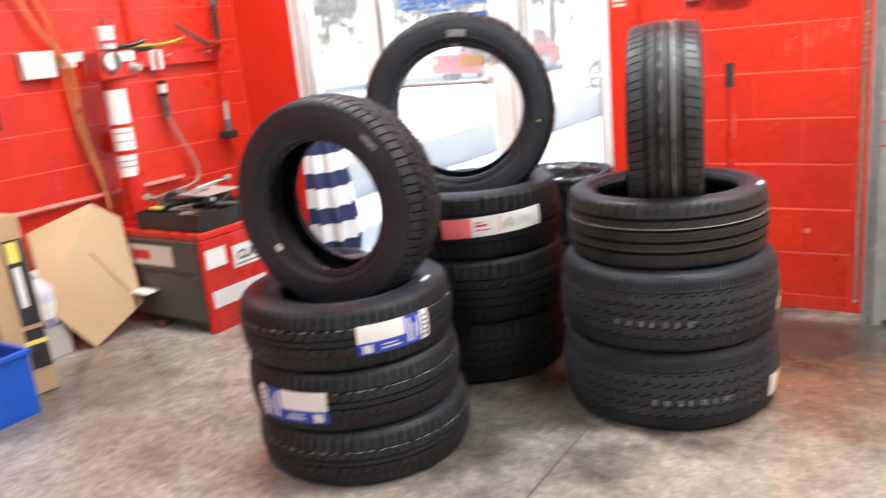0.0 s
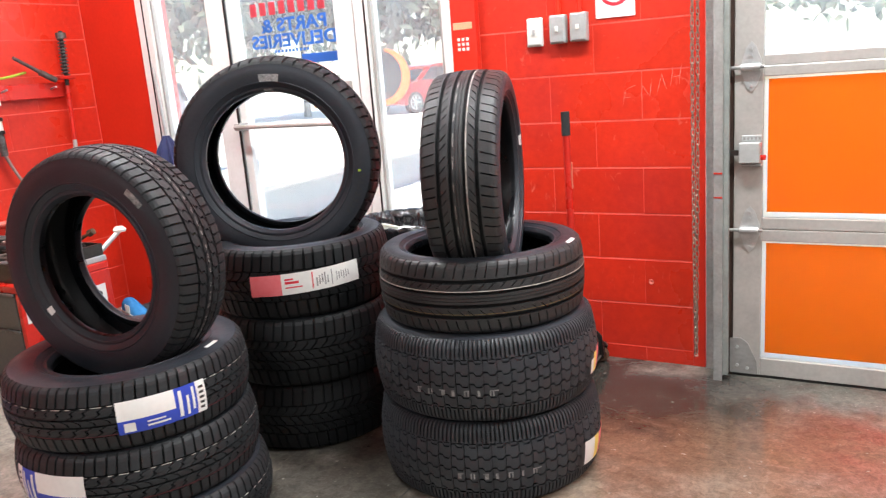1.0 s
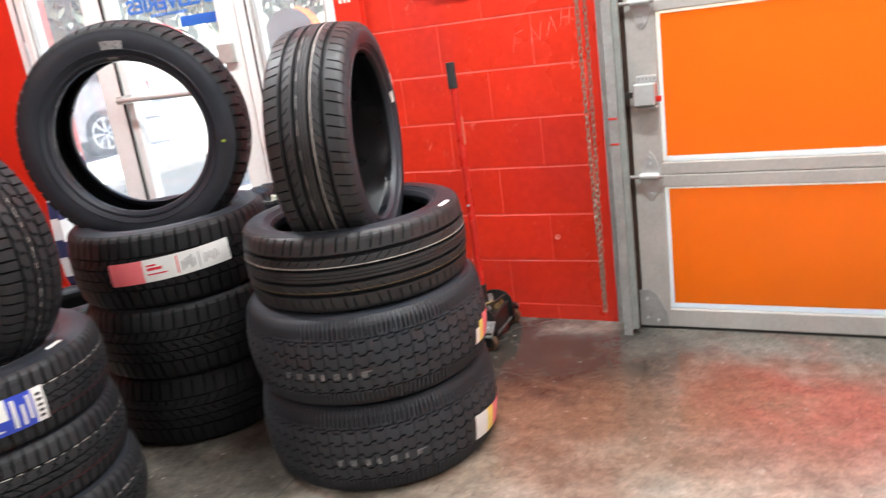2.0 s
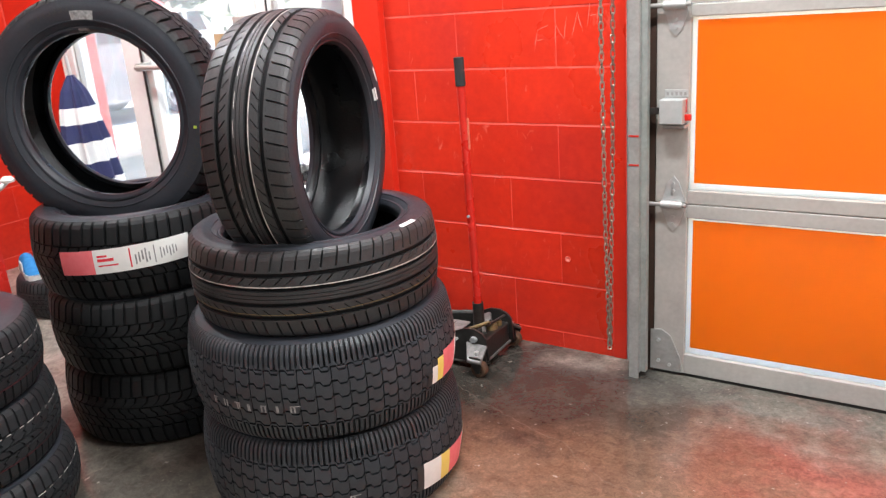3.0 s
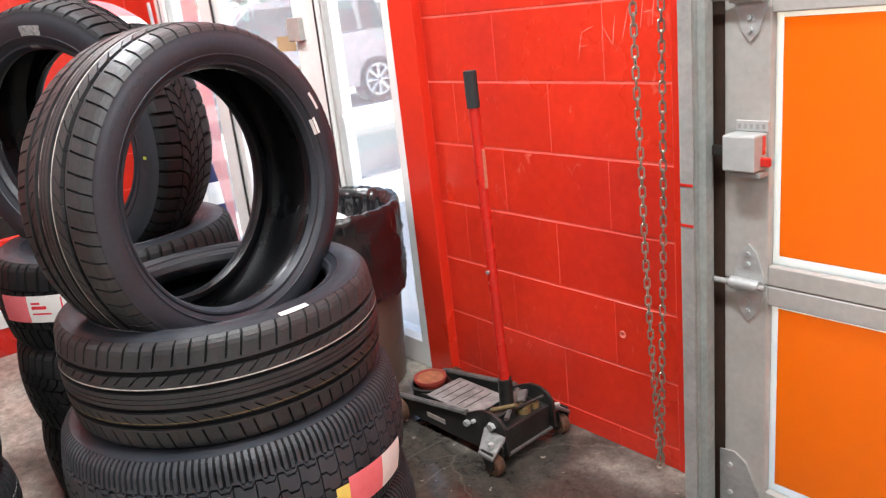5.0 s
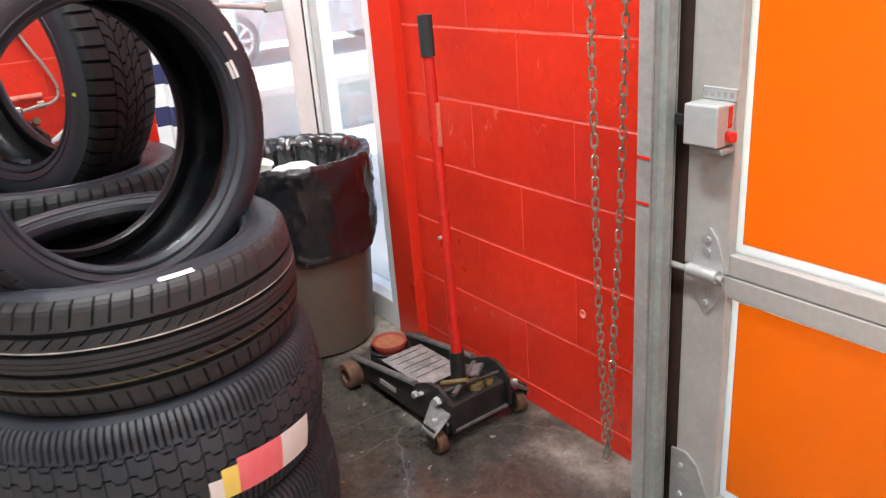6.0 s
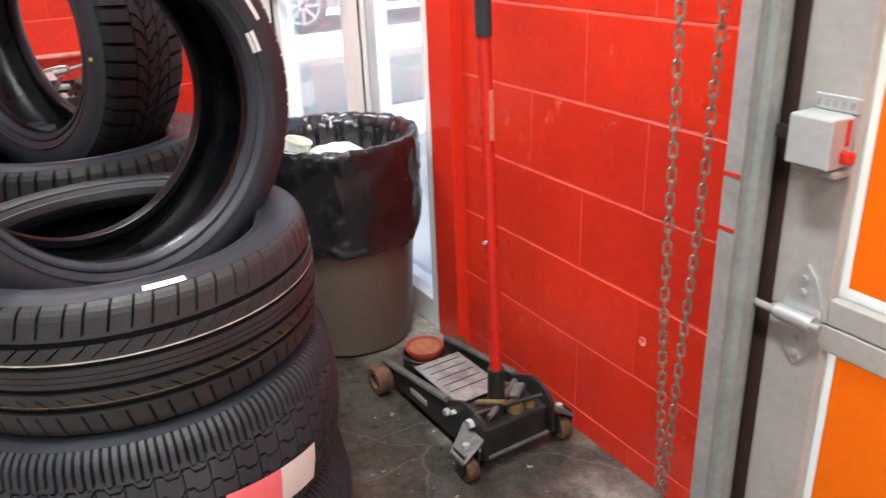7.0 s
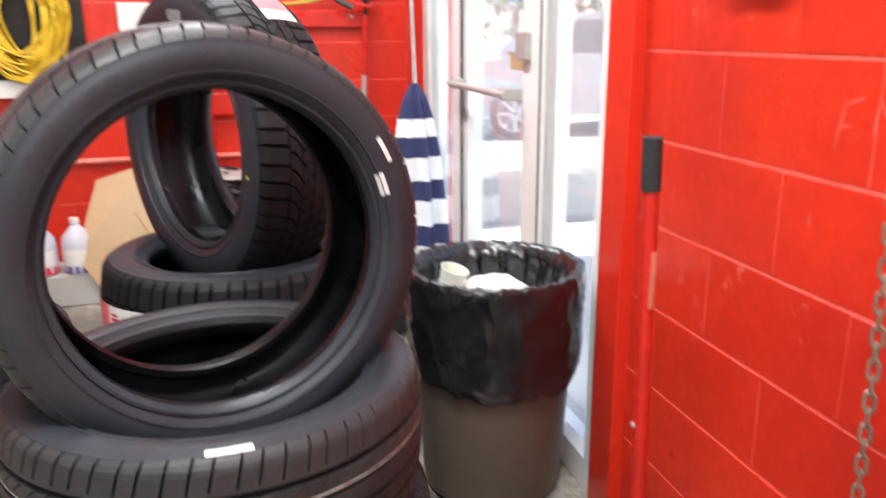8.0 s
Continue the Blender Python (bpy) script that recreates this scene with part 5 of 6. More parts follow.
# scratched marks in the paint
scr = thing("scratches", "pale letter-like scratches in the red paint", "scratches")
for x0, z0, x1, z1 in ((0.07, 1.14, 0.085, 1.215), (0.085, 1.21, 0.125, 1.225), (0.08, 1.175, 0.105, 1.18), (0.15, 1.16, 0.155, 1.225), (0.155, 1.225, 0.185, 1.175), (0.185, 1.175, 0.195, 1.25),
                       (0.215, 1.19, 0.235, 1.265), (0.235, 1.265, 0.255, 1.20), (0.27, 1.215, 0.28, 1.29), (0.28, 1.25, 0.31, 1.255), (0.305, 1.22, 0.315, 1.30)):
    d = Vector((x1 - x0, 0, z1 - z0))
    nrm = Vector((-d.z, 0, d.x)).normalized() * 0.0011
    bm = bmesh.new()
    a, b = Vector((x0, WALL_Y - 0.0008, z0)), Vector((x1, WALL_Y - 0.0008, z1))
    mid = (a + b) / 2 + nrm * random.uniform(-2, 2)
    vs = [bm.verts.new(p) for p in (a + nrm * 0.4, mid + nrm, b + nrm * 0.3, b - nrm * 0.3, mid - nrm, a - nrm * 0.4)]
    bm.faces.new(vs)
    part("scratch", bm, SCUFF, scr)
hole = part("wall_plug", lathe(bmesh.new(), [(0.003, -0.001), (0.006, 0.0), (0.011, 0.0015), (0.012, 0.0)], 16), SCUFF, None)
hole.matrix_world = pose(0.178, WALL_Y - 0.001, 0.372, 90, 0, 0)
tagged(hole, "small round plug hole in the red wall", "hole")

# ---- corner: umbrella ----
umb = thing("umbrella", "closed navy and white striped umbrella in the corner", "umbrella", pose(-2.52, 3.53, 0.0, 1, -2, 0))
NU = 72
levels = [(0.012, 1.10), (0.045, 1.02), (0.062, 0.935), (0.072, 0.85), (0.084, 0.755), (0.090, 0.645), (0.097, 0.55), (0.102, 0.43), (0.107, 0.33), (0.107, 0.22), (0.094, 0.12)]
cloth = [NAVY, NAVY, WHITE_CLOTH, NAVY, WHITE_CLOTH, NAVY, WHITE_CLOTH, NAVY, WHITE_CLOTH, NAVY]
for i, mat in enumerate(cloth):
    seg_p = [levels[i], tuple((a + b) / 2 for a, b in zip(levels[i], levels[i + 1])), levels[i + 1]]
    bm = lathe(bmesh.new(), seg_p, NU, wave=lambda k, a, i=i: 1.22 + 0.26 * math.sin(8 * a + 0.09 * (i + k * 0.5)) + 0.06 * math.sin(17 * a))
    part("canopy_band", bm, mat, umb, smooth=True)
part("shaft", rodded((0, 0, 0.012), (0, 0, 1.48), 0.009), STEEL, umb, smooth=True)
part("ferrule", rodded((0, 0, 0.0), (0, 0, 0.12), 0.008, 0.016), BLACK_STEEL, umb, smooth=True)

# ---- west side ----
cart = thing("tool_cart", "red steel machine cabinet with dark panels and stickers", "cabinet", pose(-3.105, 2.38, 0))
CW, CD, CH = 0.69, 0.50, 0.53
part("body", boxed(0.02, CW - 0.03, 0.014, CD, 0.03, CH - 0.04, bevel=0.004), BLACK_STEEL, cart)
part("top", boxed(0.0, CW, 0, CD, CH - 0.04, CH, bevel=0.008), RED_ENAMEL, cart)
part("side_panel", boxed(CW - 0.03, CW, 0.0, CD, 0.0, CH - 0.04, bevel=0.005), RED_ENAMEL, cart)
dp = material("dark_grey_panel", (0.06, 0.065, 0.062), (0.1, 0.1, 0.095), 0.5, scale=6)
part("drawer_front", boxed(0.03, CW - 0.035, 0.0, 0.016, 0.31, 0.475, bevel=0.005), dp, cart)
lower = part("drawer_front", boxed(0.03, CW - 0.035, 0.0, 0.016, 0.06, 0.295, bevel=0.005), dp, cart)
for z in (0.298, 0.478):
    part("drawer_pull", boxed(0.03, CW - 0.035, -0.014, 0.002, z, z + 0.012, bevel=0.003), WORN_PLATE, cart)
stk = part("sticker", boxed(0.12, 0.46, -0.0022, -0.0002, 0.345, 0.455), PAPER, cart, "white and red maker sticker")
part("red_block", boxed(0.14, 0.28, -0.0032, -0.0022, 0.375, 0.425), RED_INK, stk)
part("foot", boxed(0.22, 0.31, -0.03, 0.05, 0.0, 0.03, bevel=0.006), RUST, cart)
part("foot", boxed(0.55, 0.64, 0.02, 0.1, 0.0, 0.03, bevel=0.006), BLACK_STEEL, cart)
part("step_plate", boxed(0.16, 0.30, -0.09, 0.0, 0.20, 0.215, bevel=0.003), PAPER, cart)
part("white_label", boxed(CW, CW + 0.0015, 0.02, 0.15, 0.34, 0.44), PAPER, cart)
part("white_label", boxed(CW, CW + 0.0015, 0.20, 0.46, 0.30, 0.42), PAPER, cart)
part("white_band", boxed(CW, CW + 0.0015, 0.03, 0.40, 0.13, 0.22), PAPER, cart)
lettering("CLAMP", 0.066, BLACK_INK, Matrix.Translation((CW + 0.0022, 0.33, 0.34)) @ pose(0, 0, 0, 90, 0, 90), cart)
for i in range(7):
    part("small_mark", boxed(CW + 0.0015, CW + 0.0022, 0.22 + 0.032 * i, 0.242 + 0.032 * i, 0.312, 0.322), BLACK_INK, cart)

tray = thing("parts_tray", "black steel tray heaped with used brake parts", "tray", pose(-2.93, 2.41, CH))
bm = bmesh.new()
for b in ((0, 0.5, 0, 0.012, 0, 0.09), (0, 0.5, 0.45, 0.462, 0, 0.09), (0, 0.012, 0.012, 0.45, 0, 0.09), (0.488, 0.5, 0.012, 0.45, 0, 0.09), (0.012, 0.488, 0.012, 0.45, 0, 0.01)):
    box(bm, *b)
part("body", bm, BLACK_STEEL, tray)
rng = random.Random(11)
metals = [WORN_PLATE, STEEL, BLACK_STEEL, RUST, ALU, CORD_GREY]
for k in range(34):
    px, py, pz = rng.uniform(0.05, 0.45), rng.uniform(0.05, 0.41), 0.03 + rng.uniform(0.0, 0.13)
    kind = k % 4
    bm = bmesh.new()
    ln = rng.uniform(0.07, 0.2)
    if kind == 0:
        lathe(bm, [(0.018, -0.01), (0.05, -0.012), (0.055, 0), (0.05, 0.012), (0.018, 0.01)], 20, loop=True)
    elif kind == 1:
        rod(bm, (-ln / 2, 0, 0), (ln / 2, 0, 0), 0.012, 0.008, 10)
        rod(bm, (ln / 2, 0, 0), (ln / 2 + 0.03, 0, 0), 0.02, 0.018, 6)
    elif kind == 2:
        box(bm, -ln / 2, ln / 2, -0.02, 0.02, -0.012, 0.012, bevel=0.006)
        rod(bm, (-ln / 3, 0, 0.01), (-ln / 3, 0, 0.04), 0.014, 0.012, 10)
    else:
        hose(bm, [(-ln / 2, 0, 0), (-ln / 4, 0.05, 0.02), (ln / 4, -0.04, 0.04), (ln / 2, 0.03, 0)], 0.006, 6, 5)
    bmesh.ops.rotate(bm, verts=bm.verts, cent=(0, 0, 0), matrix=Euler((rng.uniform(-0.6, 0.6), rng.uniform(-0.6, 0.6), rng.uniform(0, 6.28))).to_matrix())
    bmesh.ops.translate(bm, verts=bm.verts, vec=(px, py, pz))
    part("used_part", bm, metals[k % len(metals)], tray, smooth=True)
part("yellow_tag", boxed(0.09, 0.17, 0.03, 0.06, 0.10, 0.115, bevel=0.003), YELLOW_INK, tray)
part("wiper_sheet", boxed(0.25, 0.47, 0.10, 0.34, 0.165, 0.172, bevel=0.002), ALU, tray)

crank = thing("crank_lever", "bright steel crank lever with a round knob", "lever", pose(-2.46, 2.80, CH))
part("arm", hose(bmesh.new(), [(0, 0, 0.0), (0.01, 0.08, 0.05), (0.02, 0.20, 0.13)], 0.013, 10, 5), STEEL, crank, smooth=True)
part("pad", lathe(bmesh.new(), [(0.0, 0.12), (0.03, 0.122), (0.034, 0.135), (0.02, 0.150), (0, 0.153)], 20), PLASTIC_WHITE, crank, smooth=True).location = (0.02, 0.20, 0)
part("knob", lathe(bmesh.new(), [(0.0, 0.06), (0.018, 0.065), (0.024, 0.08), (0.018, 0.095), (0, 0.1)], 16), BLACK_STEEL, crank, smooth=True).location = (-0.08, 0.03, 0)
part("base", boxed(-0.12, 0.04, -0.04, 0.08, 0.0, 0.03, bevel=0.005), STEEL, crank)
part("screw", rodded((-0.08, 0.03, 0.02), (-0.08, 0.03, 0.075), 0.01), STEEL, crank, smooth=True)

# old tyre with a shoe on it, in the corner
OLD = Shape(0.285, 0.188, 0.178, depth=0.006, crown=0.010, rs=0.03)
tyre(pose(-2.33, 3.175, 0.095, 0, 0, 40), OLD, "allseason", "small worn tyre lying on the floor in the corner", "loose tyres", seed=21)
shoe = thing("shoe", "blue mesh sports shoe with white stripes", "shoe", pose(-2.42, 3.00, 0.189, 0, 0, -20))
bm = bmesh.new()
secs = [(-0.13, 0.030, 0.050), (-0.11, 0.036, 0.085), (-0.06, 0.037, 0.095), (-0.01, 0.038, 0.085), (0.04, 0.041, 0.062), (0.09, 0.043, 0.048), (0.125, 0.034, 0.038), (0.14, 0.018, 0.028)]
rings = []
for x, hw, h in secs:
    rings.append([bm.verts.new((x, hw * math.cos(a), 0.022 + (h - 0.022) * max(0, math.sin(a)) ** 0.8)) for a in (math.pi * k / 12 for k in range(13))])
for p, q in zip(rings, rings[1:]):
    for k in range(12):
        bm.faces.new((p[k], p[k + 1], q[k + 1], q[k]))
bm.faces.new(rings[0])
bm.faces.new(rings[-1][::-1])
part("upper", bm, SHOE_BLUE, shoe, smooth=True)
bm = bmesh.new()
ol = [(x, hw + 0.003) for x, hw, h in secs]
lo = [bm.verts.new((x, y, 0)) for x, y in ol] + [bm.verts.new((x, -y, 0)) for x, y in reversed(ol)]
hi = [bm.verts.new((x, y, 0.026)) for x, y in ol] + [bm.verts.new((x, -y, 0.026)) for x, y in reversed(ol)]
bm.faces.new(lo[::-1])
bm.faces.new(hi)
for i in range(len(lo)):
    j = (i + 1) % len(lo)
    bm.faces.new((lo[i], lo[j], hi[j], hi[i]))
part("sole", bm, PLASTIC_WHITE, shoe, "white rubber sole")
for i in range(3):
    bm = bmesh.new()
    box(bm, -0.035 + 0.024 * i, -0.023 + 0.024 * i, -0.043, -0.0375, 0.025, 0.07)
    part("stripe", bm, PAPER, shoe)

# tall red inflator post
post = thing("tyre_inflator", "red inflator column with a dial and paper labels on the cabinet", "machine", pose(-3.042, 2.515, 0))
part("base", boxed(-0.06, 0.09, -0.075, 0.07, CH, CH + 0.02, bevel=0.004), RED_ENAMEL, post)
part("column", rodded((0, 0, CH + 0.02), (-0.005, -0.01, 1.32), 0.055, n=28), RED_ENAMEL, post, smooth=True)
part("head", boxed(-0.07, 0.07, -0.11, 0.11, 1.31, 1.46, bevel=0.012), RED_ENAMEL, post)
dial = part("dial", rodded((0.065, -0.045, 1.405), (0.095, -0.05, 1.405), 0.052, n=32), WORN_PLATE, post, "round dial", smooth=True)
part("dial_face", rodded((0.095, -0.05, 1.405), (0.0962, -0.05, 1.405), 0.043, n=32), PAPER, dial)
part("needle", boxed(0.0963, 0.0972, -0.052, -0.048, 1.40, 1.435), BLACK_INK, dial)
part("plate", boxed(0.0702, 0.073, 0.01, 0.10, 1.40, 1.45), PAPER, post)
part("valve", rodded((0.07, 0.07, 1.37), (0.12, 0.09, 1.36), 0.024, 0.018), STEEL, post, smooth=True)


def wrap(parent, r, z0, z1, a0, a1, mat, name, cx=0.0, cy=0.0):
    bm = bmesh.new()
    cols = []
    for k in range(13):
        a = radians(a0 + (a1 - a0) * k / 12)
        cols.append([bm.verts.new((cx + r * math.cos(a), cy + r * math.sin(a), z)) for z in (z0, z1)])
    for p, q in zip(cols, cols[1:]):
        bm.faces.new((p[0], q[0], q[1], p[1]))
    return part(name, bm, mat, parent, smooth=True)


for z0, z1 in ((1.08, 1.26), (0.94, 1.06), (0.80, 0.915)):
    wrap(post, 0.0575, z0, z1, -95, 45, PAPER, "paper_label", -0.004, -0.007)
for z in (1.03, 0.985, 0.88, 0.85):
    wrap(post, 0.0582, z, z + 0.006, -85, 30, CORD_GREY, "label_mark", -0.004, -0.007)
part("bottle_pad", boxed(-0.04, 0.07, -0.06, 0.06, 1.46, 1.466), BLACK_STEEL, post)
jar = thing("plastic_jar", "white plastic jar with a dark cap on the post", "jar", pose(-3.042, 2.515, 1.466))
part("jar_body", lathe(bmesh.new(), [(0, 0), (0.042, 0.0), (0.045, 0.006), (0.046, 0.10), (0.048, 0.102), (0.048, 0.118), (0, 0.12)], 28), PLASTIC_WHITE, jar, smooth=True)
part("spout", rodded((0, 0, 0.118), (0, 0, 0.17), 0.008, 0.005), NAVY, jar)
wrap(jar, 0.0468, 0.03, 0.045, -70, 40, RED_INK, "mark")
gun = thing("inflator_gun", "black inflator nozzle resting on the post", "nozzle", pose(-3.042, 2.61, 1.466, 0, 0, 60))
part("body", hose(bmesh.new(), [(-0.03, 0, 0.012), (0.05, 0, 0.016), (0.12, 0.01, 0.035)], 0.011, 8, 4), BLACK_STEEL, gun, smooth=True)

# tools hung on a red rail
rack = thing("tool_rail", "red steel rail on the wall for hanging tools", "rack", pose(WALL_X, 3.009, 1.361))
part("rail", boxed(0.001, 0.04, -0.48, 0.40, 0.0, 0.085, bevel=0.004), RED_ENAMEL, rack)
for y in (-0.3, 0.0, 0.3):
    part("hook", rodded((0.04, y, 0.05), (0.09, y, 0.06), 0.006), STEEL, rack, smooth=True)
t1 = thing("strut_tool", "long red and steel spring tool hanging on the rail", "tool", pose(WALL_X + 0.085, 3.361, 0.905, -3, 0, 0))
part("rod", rodded((0, 0, 0.1), (0, 0, 0.52), 0.013), RED_ENAMEL, t1, smooth=True)
part("lower_rod", rodded((0, 0, 0.02), (0, 0, 0.25), 0.017, 0.012), STEEL, t1, smooth=True)
part("jaw", boxed(-0.02, 0.02, -0.065, 0.06, -0.03, 0.02, bevel=0.008), BLACK_STEEL, t1, "black jaw foot")
part("collar", rodded((0, 0, 0.02), (0, 0, 0.09), 0.026, 0.02), WORN_PLATE, t1, smooth=True)
coil = [(0.022 * math.cos(k * 0.7), 0.022 * math.sin(k * 0.7), 0.58 + 0.0021 * k) for k in range(100)]
part("spring", hose(bmesh.new(), coil, 0.004, 5, 1), WORN_PLATE, t1, "dull steel coil spring", smooth=True)
part("core", rodded((0, 0, 0.5), (0, 0, 0.83), 0.012), BLACK_STEEL, t1, smooth=True)
part("cap", rodded((0, 0, 0.79), (0, 0, 0.82), 0.030), WORN_PLATE, t1, smooth=True)
part("flange", boxed(-0.03, 0.03, -0.06, 0.04, 0.555, 0.575, bevel=0.004), RED_ENAMEL, t1)
t2 = thing("air_line", "air coupler with a filter and a pale hose on the wall", "hose", pose(WALL_X + 0.06, 2.936, 0.697))
part("pipe", rodded((0, 0, 0.60), (0, 0, 0.75), 0.010), RED_ENAMEL, t2, smooth=True)
for z, r in ((0.56, 0.03), (0.49, 0.03)):
    part("cap", rodded((0, 0, z), (0, 0, z + 0.02), r), BLACK_STEEL, t2, smooth=True)
part("filter_bowl", rodded((0, 0, 0.51), (0, 0, 0.56), 0.024), PLASTIC_WHITE, t2, smooth=True)
part("coupler", rodded((0, 0.005, 0.37), (0, 0, 0.49), 0.02, 0.022), WORN_PLATE, t2, smooth=True)
part("hose", hose(bmesh.new(), [(0, 0.005, 0.38), (0.01, 0.04, 0.28), (0.02, 0.11, 0.13), (0.02, 0.14, 0.02), (0.03, 0.09, -0.04), (0.05, -0.12, -0.06), (0.06, -0.35, -0.08)], 0.009, 8, 6), CORD_GREY, t2, smooth=True)
t3 = thing("steel_bar", "steel pry bar laid across the rail", "bar", pose(WALL_X + 0.06, 3.112, 1.451))
part("bar", rodded((0.01, -0.02, 0.14), (0.02, 0.20, 0.012), 0.009, 0.012), WORN_PLATE, t3, smooth=True)
part("socket", rodded((0.018, 0.12, 0.055), (0.02, 0.21, 0.008), 0.017), WORN_PLATE, t3, smooth=True)
t4 = thing("scraper", "lime and black scraper resting on the rail", "scraper", pose(WALL_X + 0.03, 2.936, 1.451))
part("grip", boxed(-0.015, 0.02, -0.20, 0.0, 0.002, 0.025, bevel=0.006), BLACK_STEEL, t4)
part("blade", hose(bmesh.new(), [(0, -0.1, 0.028), (0, 0.1, 0.035), (0, 0.24, 0.06)], 0.008, 6, 4), LIME, t4, smooth=True)
tag_ = part("paper_tag", boxed(WALL_X + 0.041, WALL_X + 0.043, 2.905, 2.988, 1.34, 1.453), PAPER, None)
tagged(tag_, "small white and blue paper tag on the rail", "tag")
cond = thing("wall_conduit", "red painted steel conduit up the wall", "conduit")
part("pipe", rodded((WALL_X + 0.02, 2.822, 1.45), (WALL_X + 0.02, 2.822, CEIL - 0.01), 0.016), RED_SMOOTH, cond, smooth=True)
box_ = part("red_wall_box", boxed(WALL_X + 0.001, WALL_X + 0.07, 2.553, 2.667, 0.915, 1.029, bevel=0.008), RED_SMOOTH, None)
tagged(box_, "red painted electrical box on the wall", "electrical box")
wsw = thing("thermostat", "white plastic wall box", "wall box", pose(WALL_X, 2.232, 1.35))
part("cover", boxed(0.0005, 0.05, -0.09, 0.085, 0, 0.135, bevel=0.008), PLASTIC_WHITE, wsw)
out_ = thing("wall_outlet", "white double outlet on the red wall", "outlet", pose(WALL_X, 2.397, 1.392))
part("plate", boxed(0.0005, 0.03, -0.045, 0.045, 0, 0.075, bevel=0.004), PLASTIC_WHITE, out_)
part("plate", boxed(0.0005, 0.03, 0.05, 0.10, 0.03, 0.08, bevel=0.004), PLASTIC_WHITE, out_)
hs = thing("air_hose", "orange-brown air hose hanging down the wall", "hose", pose(0, 0.086, 0))
part("hose", hose(bmesh.new(), [(WALL_X + 0.04, 2.02, 1.95), (WALL_X + 0.05, 2.16, 1.62), (WALL_X + 0.05, 2.30, 1.40), (WALL_X + 0.06, 2.30, 1.15), (WALL_X + 0.05, 2.33, 0.95), (WALL_X + 0.06, 2.35, 0.80), (WALL_X + 0.08, 2.35, 0.62)], 0.010, 8, 6), HOSE, hs, smooth=True)
part("hose", hose(bmesh.new(), [(WALL_X + 0.03, 2.12, 1.95), (WALL_X + 0.04, 2.24, 1.62), (WALL_X + 0.05, 2.27, 1.30), (WALL_X + 0.05, 2.29, 1.02), (WALL_X + 0.06, 2.36, 0.7), (WALL_X + 0.06, 2.35, 0.4)], 0.008, 8, 6), HOSE, hs, smooth=True)
wire = thing("thin_cable", "thin pale cable looped on the red wall", "cable", pose(0, 0.095, -0.006))
part("cable", hose(bmesh.new(), [(WALL_X + 0.01, 2.62, 1.36), (WALL_X + 0.015, 2.60, 1.22), (WALL_X + 0.02, 2.52, 1.10), (WALL_X + 0.02, 2.44, 1.05)], 0.004, 6, 6), CORD_GREY, wire, smooth=True)
pipe = thing("wall_pipe", "red painted pipe with worn edges along the wall", "pipe", pose(0, 0.1, -0.022))
part("pipe", rodded((WALL_X + 0.025, 0.4, 0.72), (WALL_X + 0.025, 2.9, 0.72), 0.014), SCUFF, pipe, smooth=True)

# cardboard and boxes
cb = thing("cardboard_sheet", "bent sheet of plain cardboard leaning on the wall", "cardboard", Matrix.Identity(4))
bm = bmesh.new()
cpts = [(-2.90, 2.02, 0.004), (-2.91, 2.34, 0.14), (-3.00, 2.365, 0.602), (-3.04, 2.235, 0.705), (-3.19, 1.955, 0.605), (-2.97, 1.852, 0.26)]
fr = [bm.verts.new(p) for p in cpts]
bk = [bm.verts.new(Vector(p) + Vector((-0.006, 0.002, -0.002))) for p in cpts]
bm.faces.new(fr)
bm.faces.new(bk[::-1])
for i in range(len(cpts)):
    j = (i + 1) % len(cpts)
    bm.faces.new((fr[i], fr[j], bk[j], bk[i]))
part("sheet", bm, CARD_LIGHT, cb)
bm = rodded((-2.993, 2.15, 0.466), (-2.925, 2.31, 0.185), 0.006, 0.010, 6)
part("crease", bm, CARD, cb, "darker raised fold")
carton = thing("tall_carton", "tall cardboard carton with black and yellow print", "box", pose(-2.72, 1.56, 0, 0, 0, -8))
bm = boxed(-0.11, 0.11, -0.09, 0.09, 0, 0.80, bevel=0.004)
bmesh.ops.rotate(bm, verts=bm.verts, cent=(0, 0, 0), matrix=Matrix.Rotation(radians(-3), 3, "Y"))
part("body", bm, CARD, carton)
for z0, z1, y0, y1, mat in ((0.32, 0.70, 0.0, 0.085, BLACK_INK), (0.60, 0.69, 0.01, 0.06, YELLOW_INK), (0.40, 0.58, 0.02, 0.05, PAPER), (0.12, 0.30, 0.0, 0.085, BLACK_INK), (0.23, 0.25, -0.01, 0.088, YELLOW_INK)):
    lift = 0.0015 if mat is BLACK_INK else 0.0025
    bm = bmesh.new()
    vs = [bm.verts.new((0.1105 + lift - 0.052 * z + 0.0, y, z)) for y, z in ((y0, z0), (y1, z0), (y1, z1), (y0, z1))]
    bm.faces.new(vs)
    part("print", bm, mat, carton)
crate = thing("blue_crate", "blue plastic crate on the floor", "crate", pose(-2.60, 1.25, 0))
bm = bmesh.new()
for b in ((-0.16, 0.16, -0.2, -0.188, 0.01, 0.26), (-0.16, 0.16, 0.188, 0.2, 0.01, 0.26), (-0.16, -0.148, -0.188, 0.188, 0.01, 0.26), (0.148, 0.16, -0.188, 0.188, 0.01, 0.26), (-0.16, 0.16, -0.2, 0.2, 0, 0.012)):
    box(bm, *b)
part("body", bm, BLUE_PLASTIC, crate)
part("rim", boxed(0.150, 0.172, -0.21, 0.21, 0.262, 0.285, bevel=0.004), BLUE_PLASTIC, crate)
part("rim", boxed(-0.17, 0.149, 0.19, 0.21, 0.262, 0.285, bevel=0.004), BLUE_PLASTIC, crate)
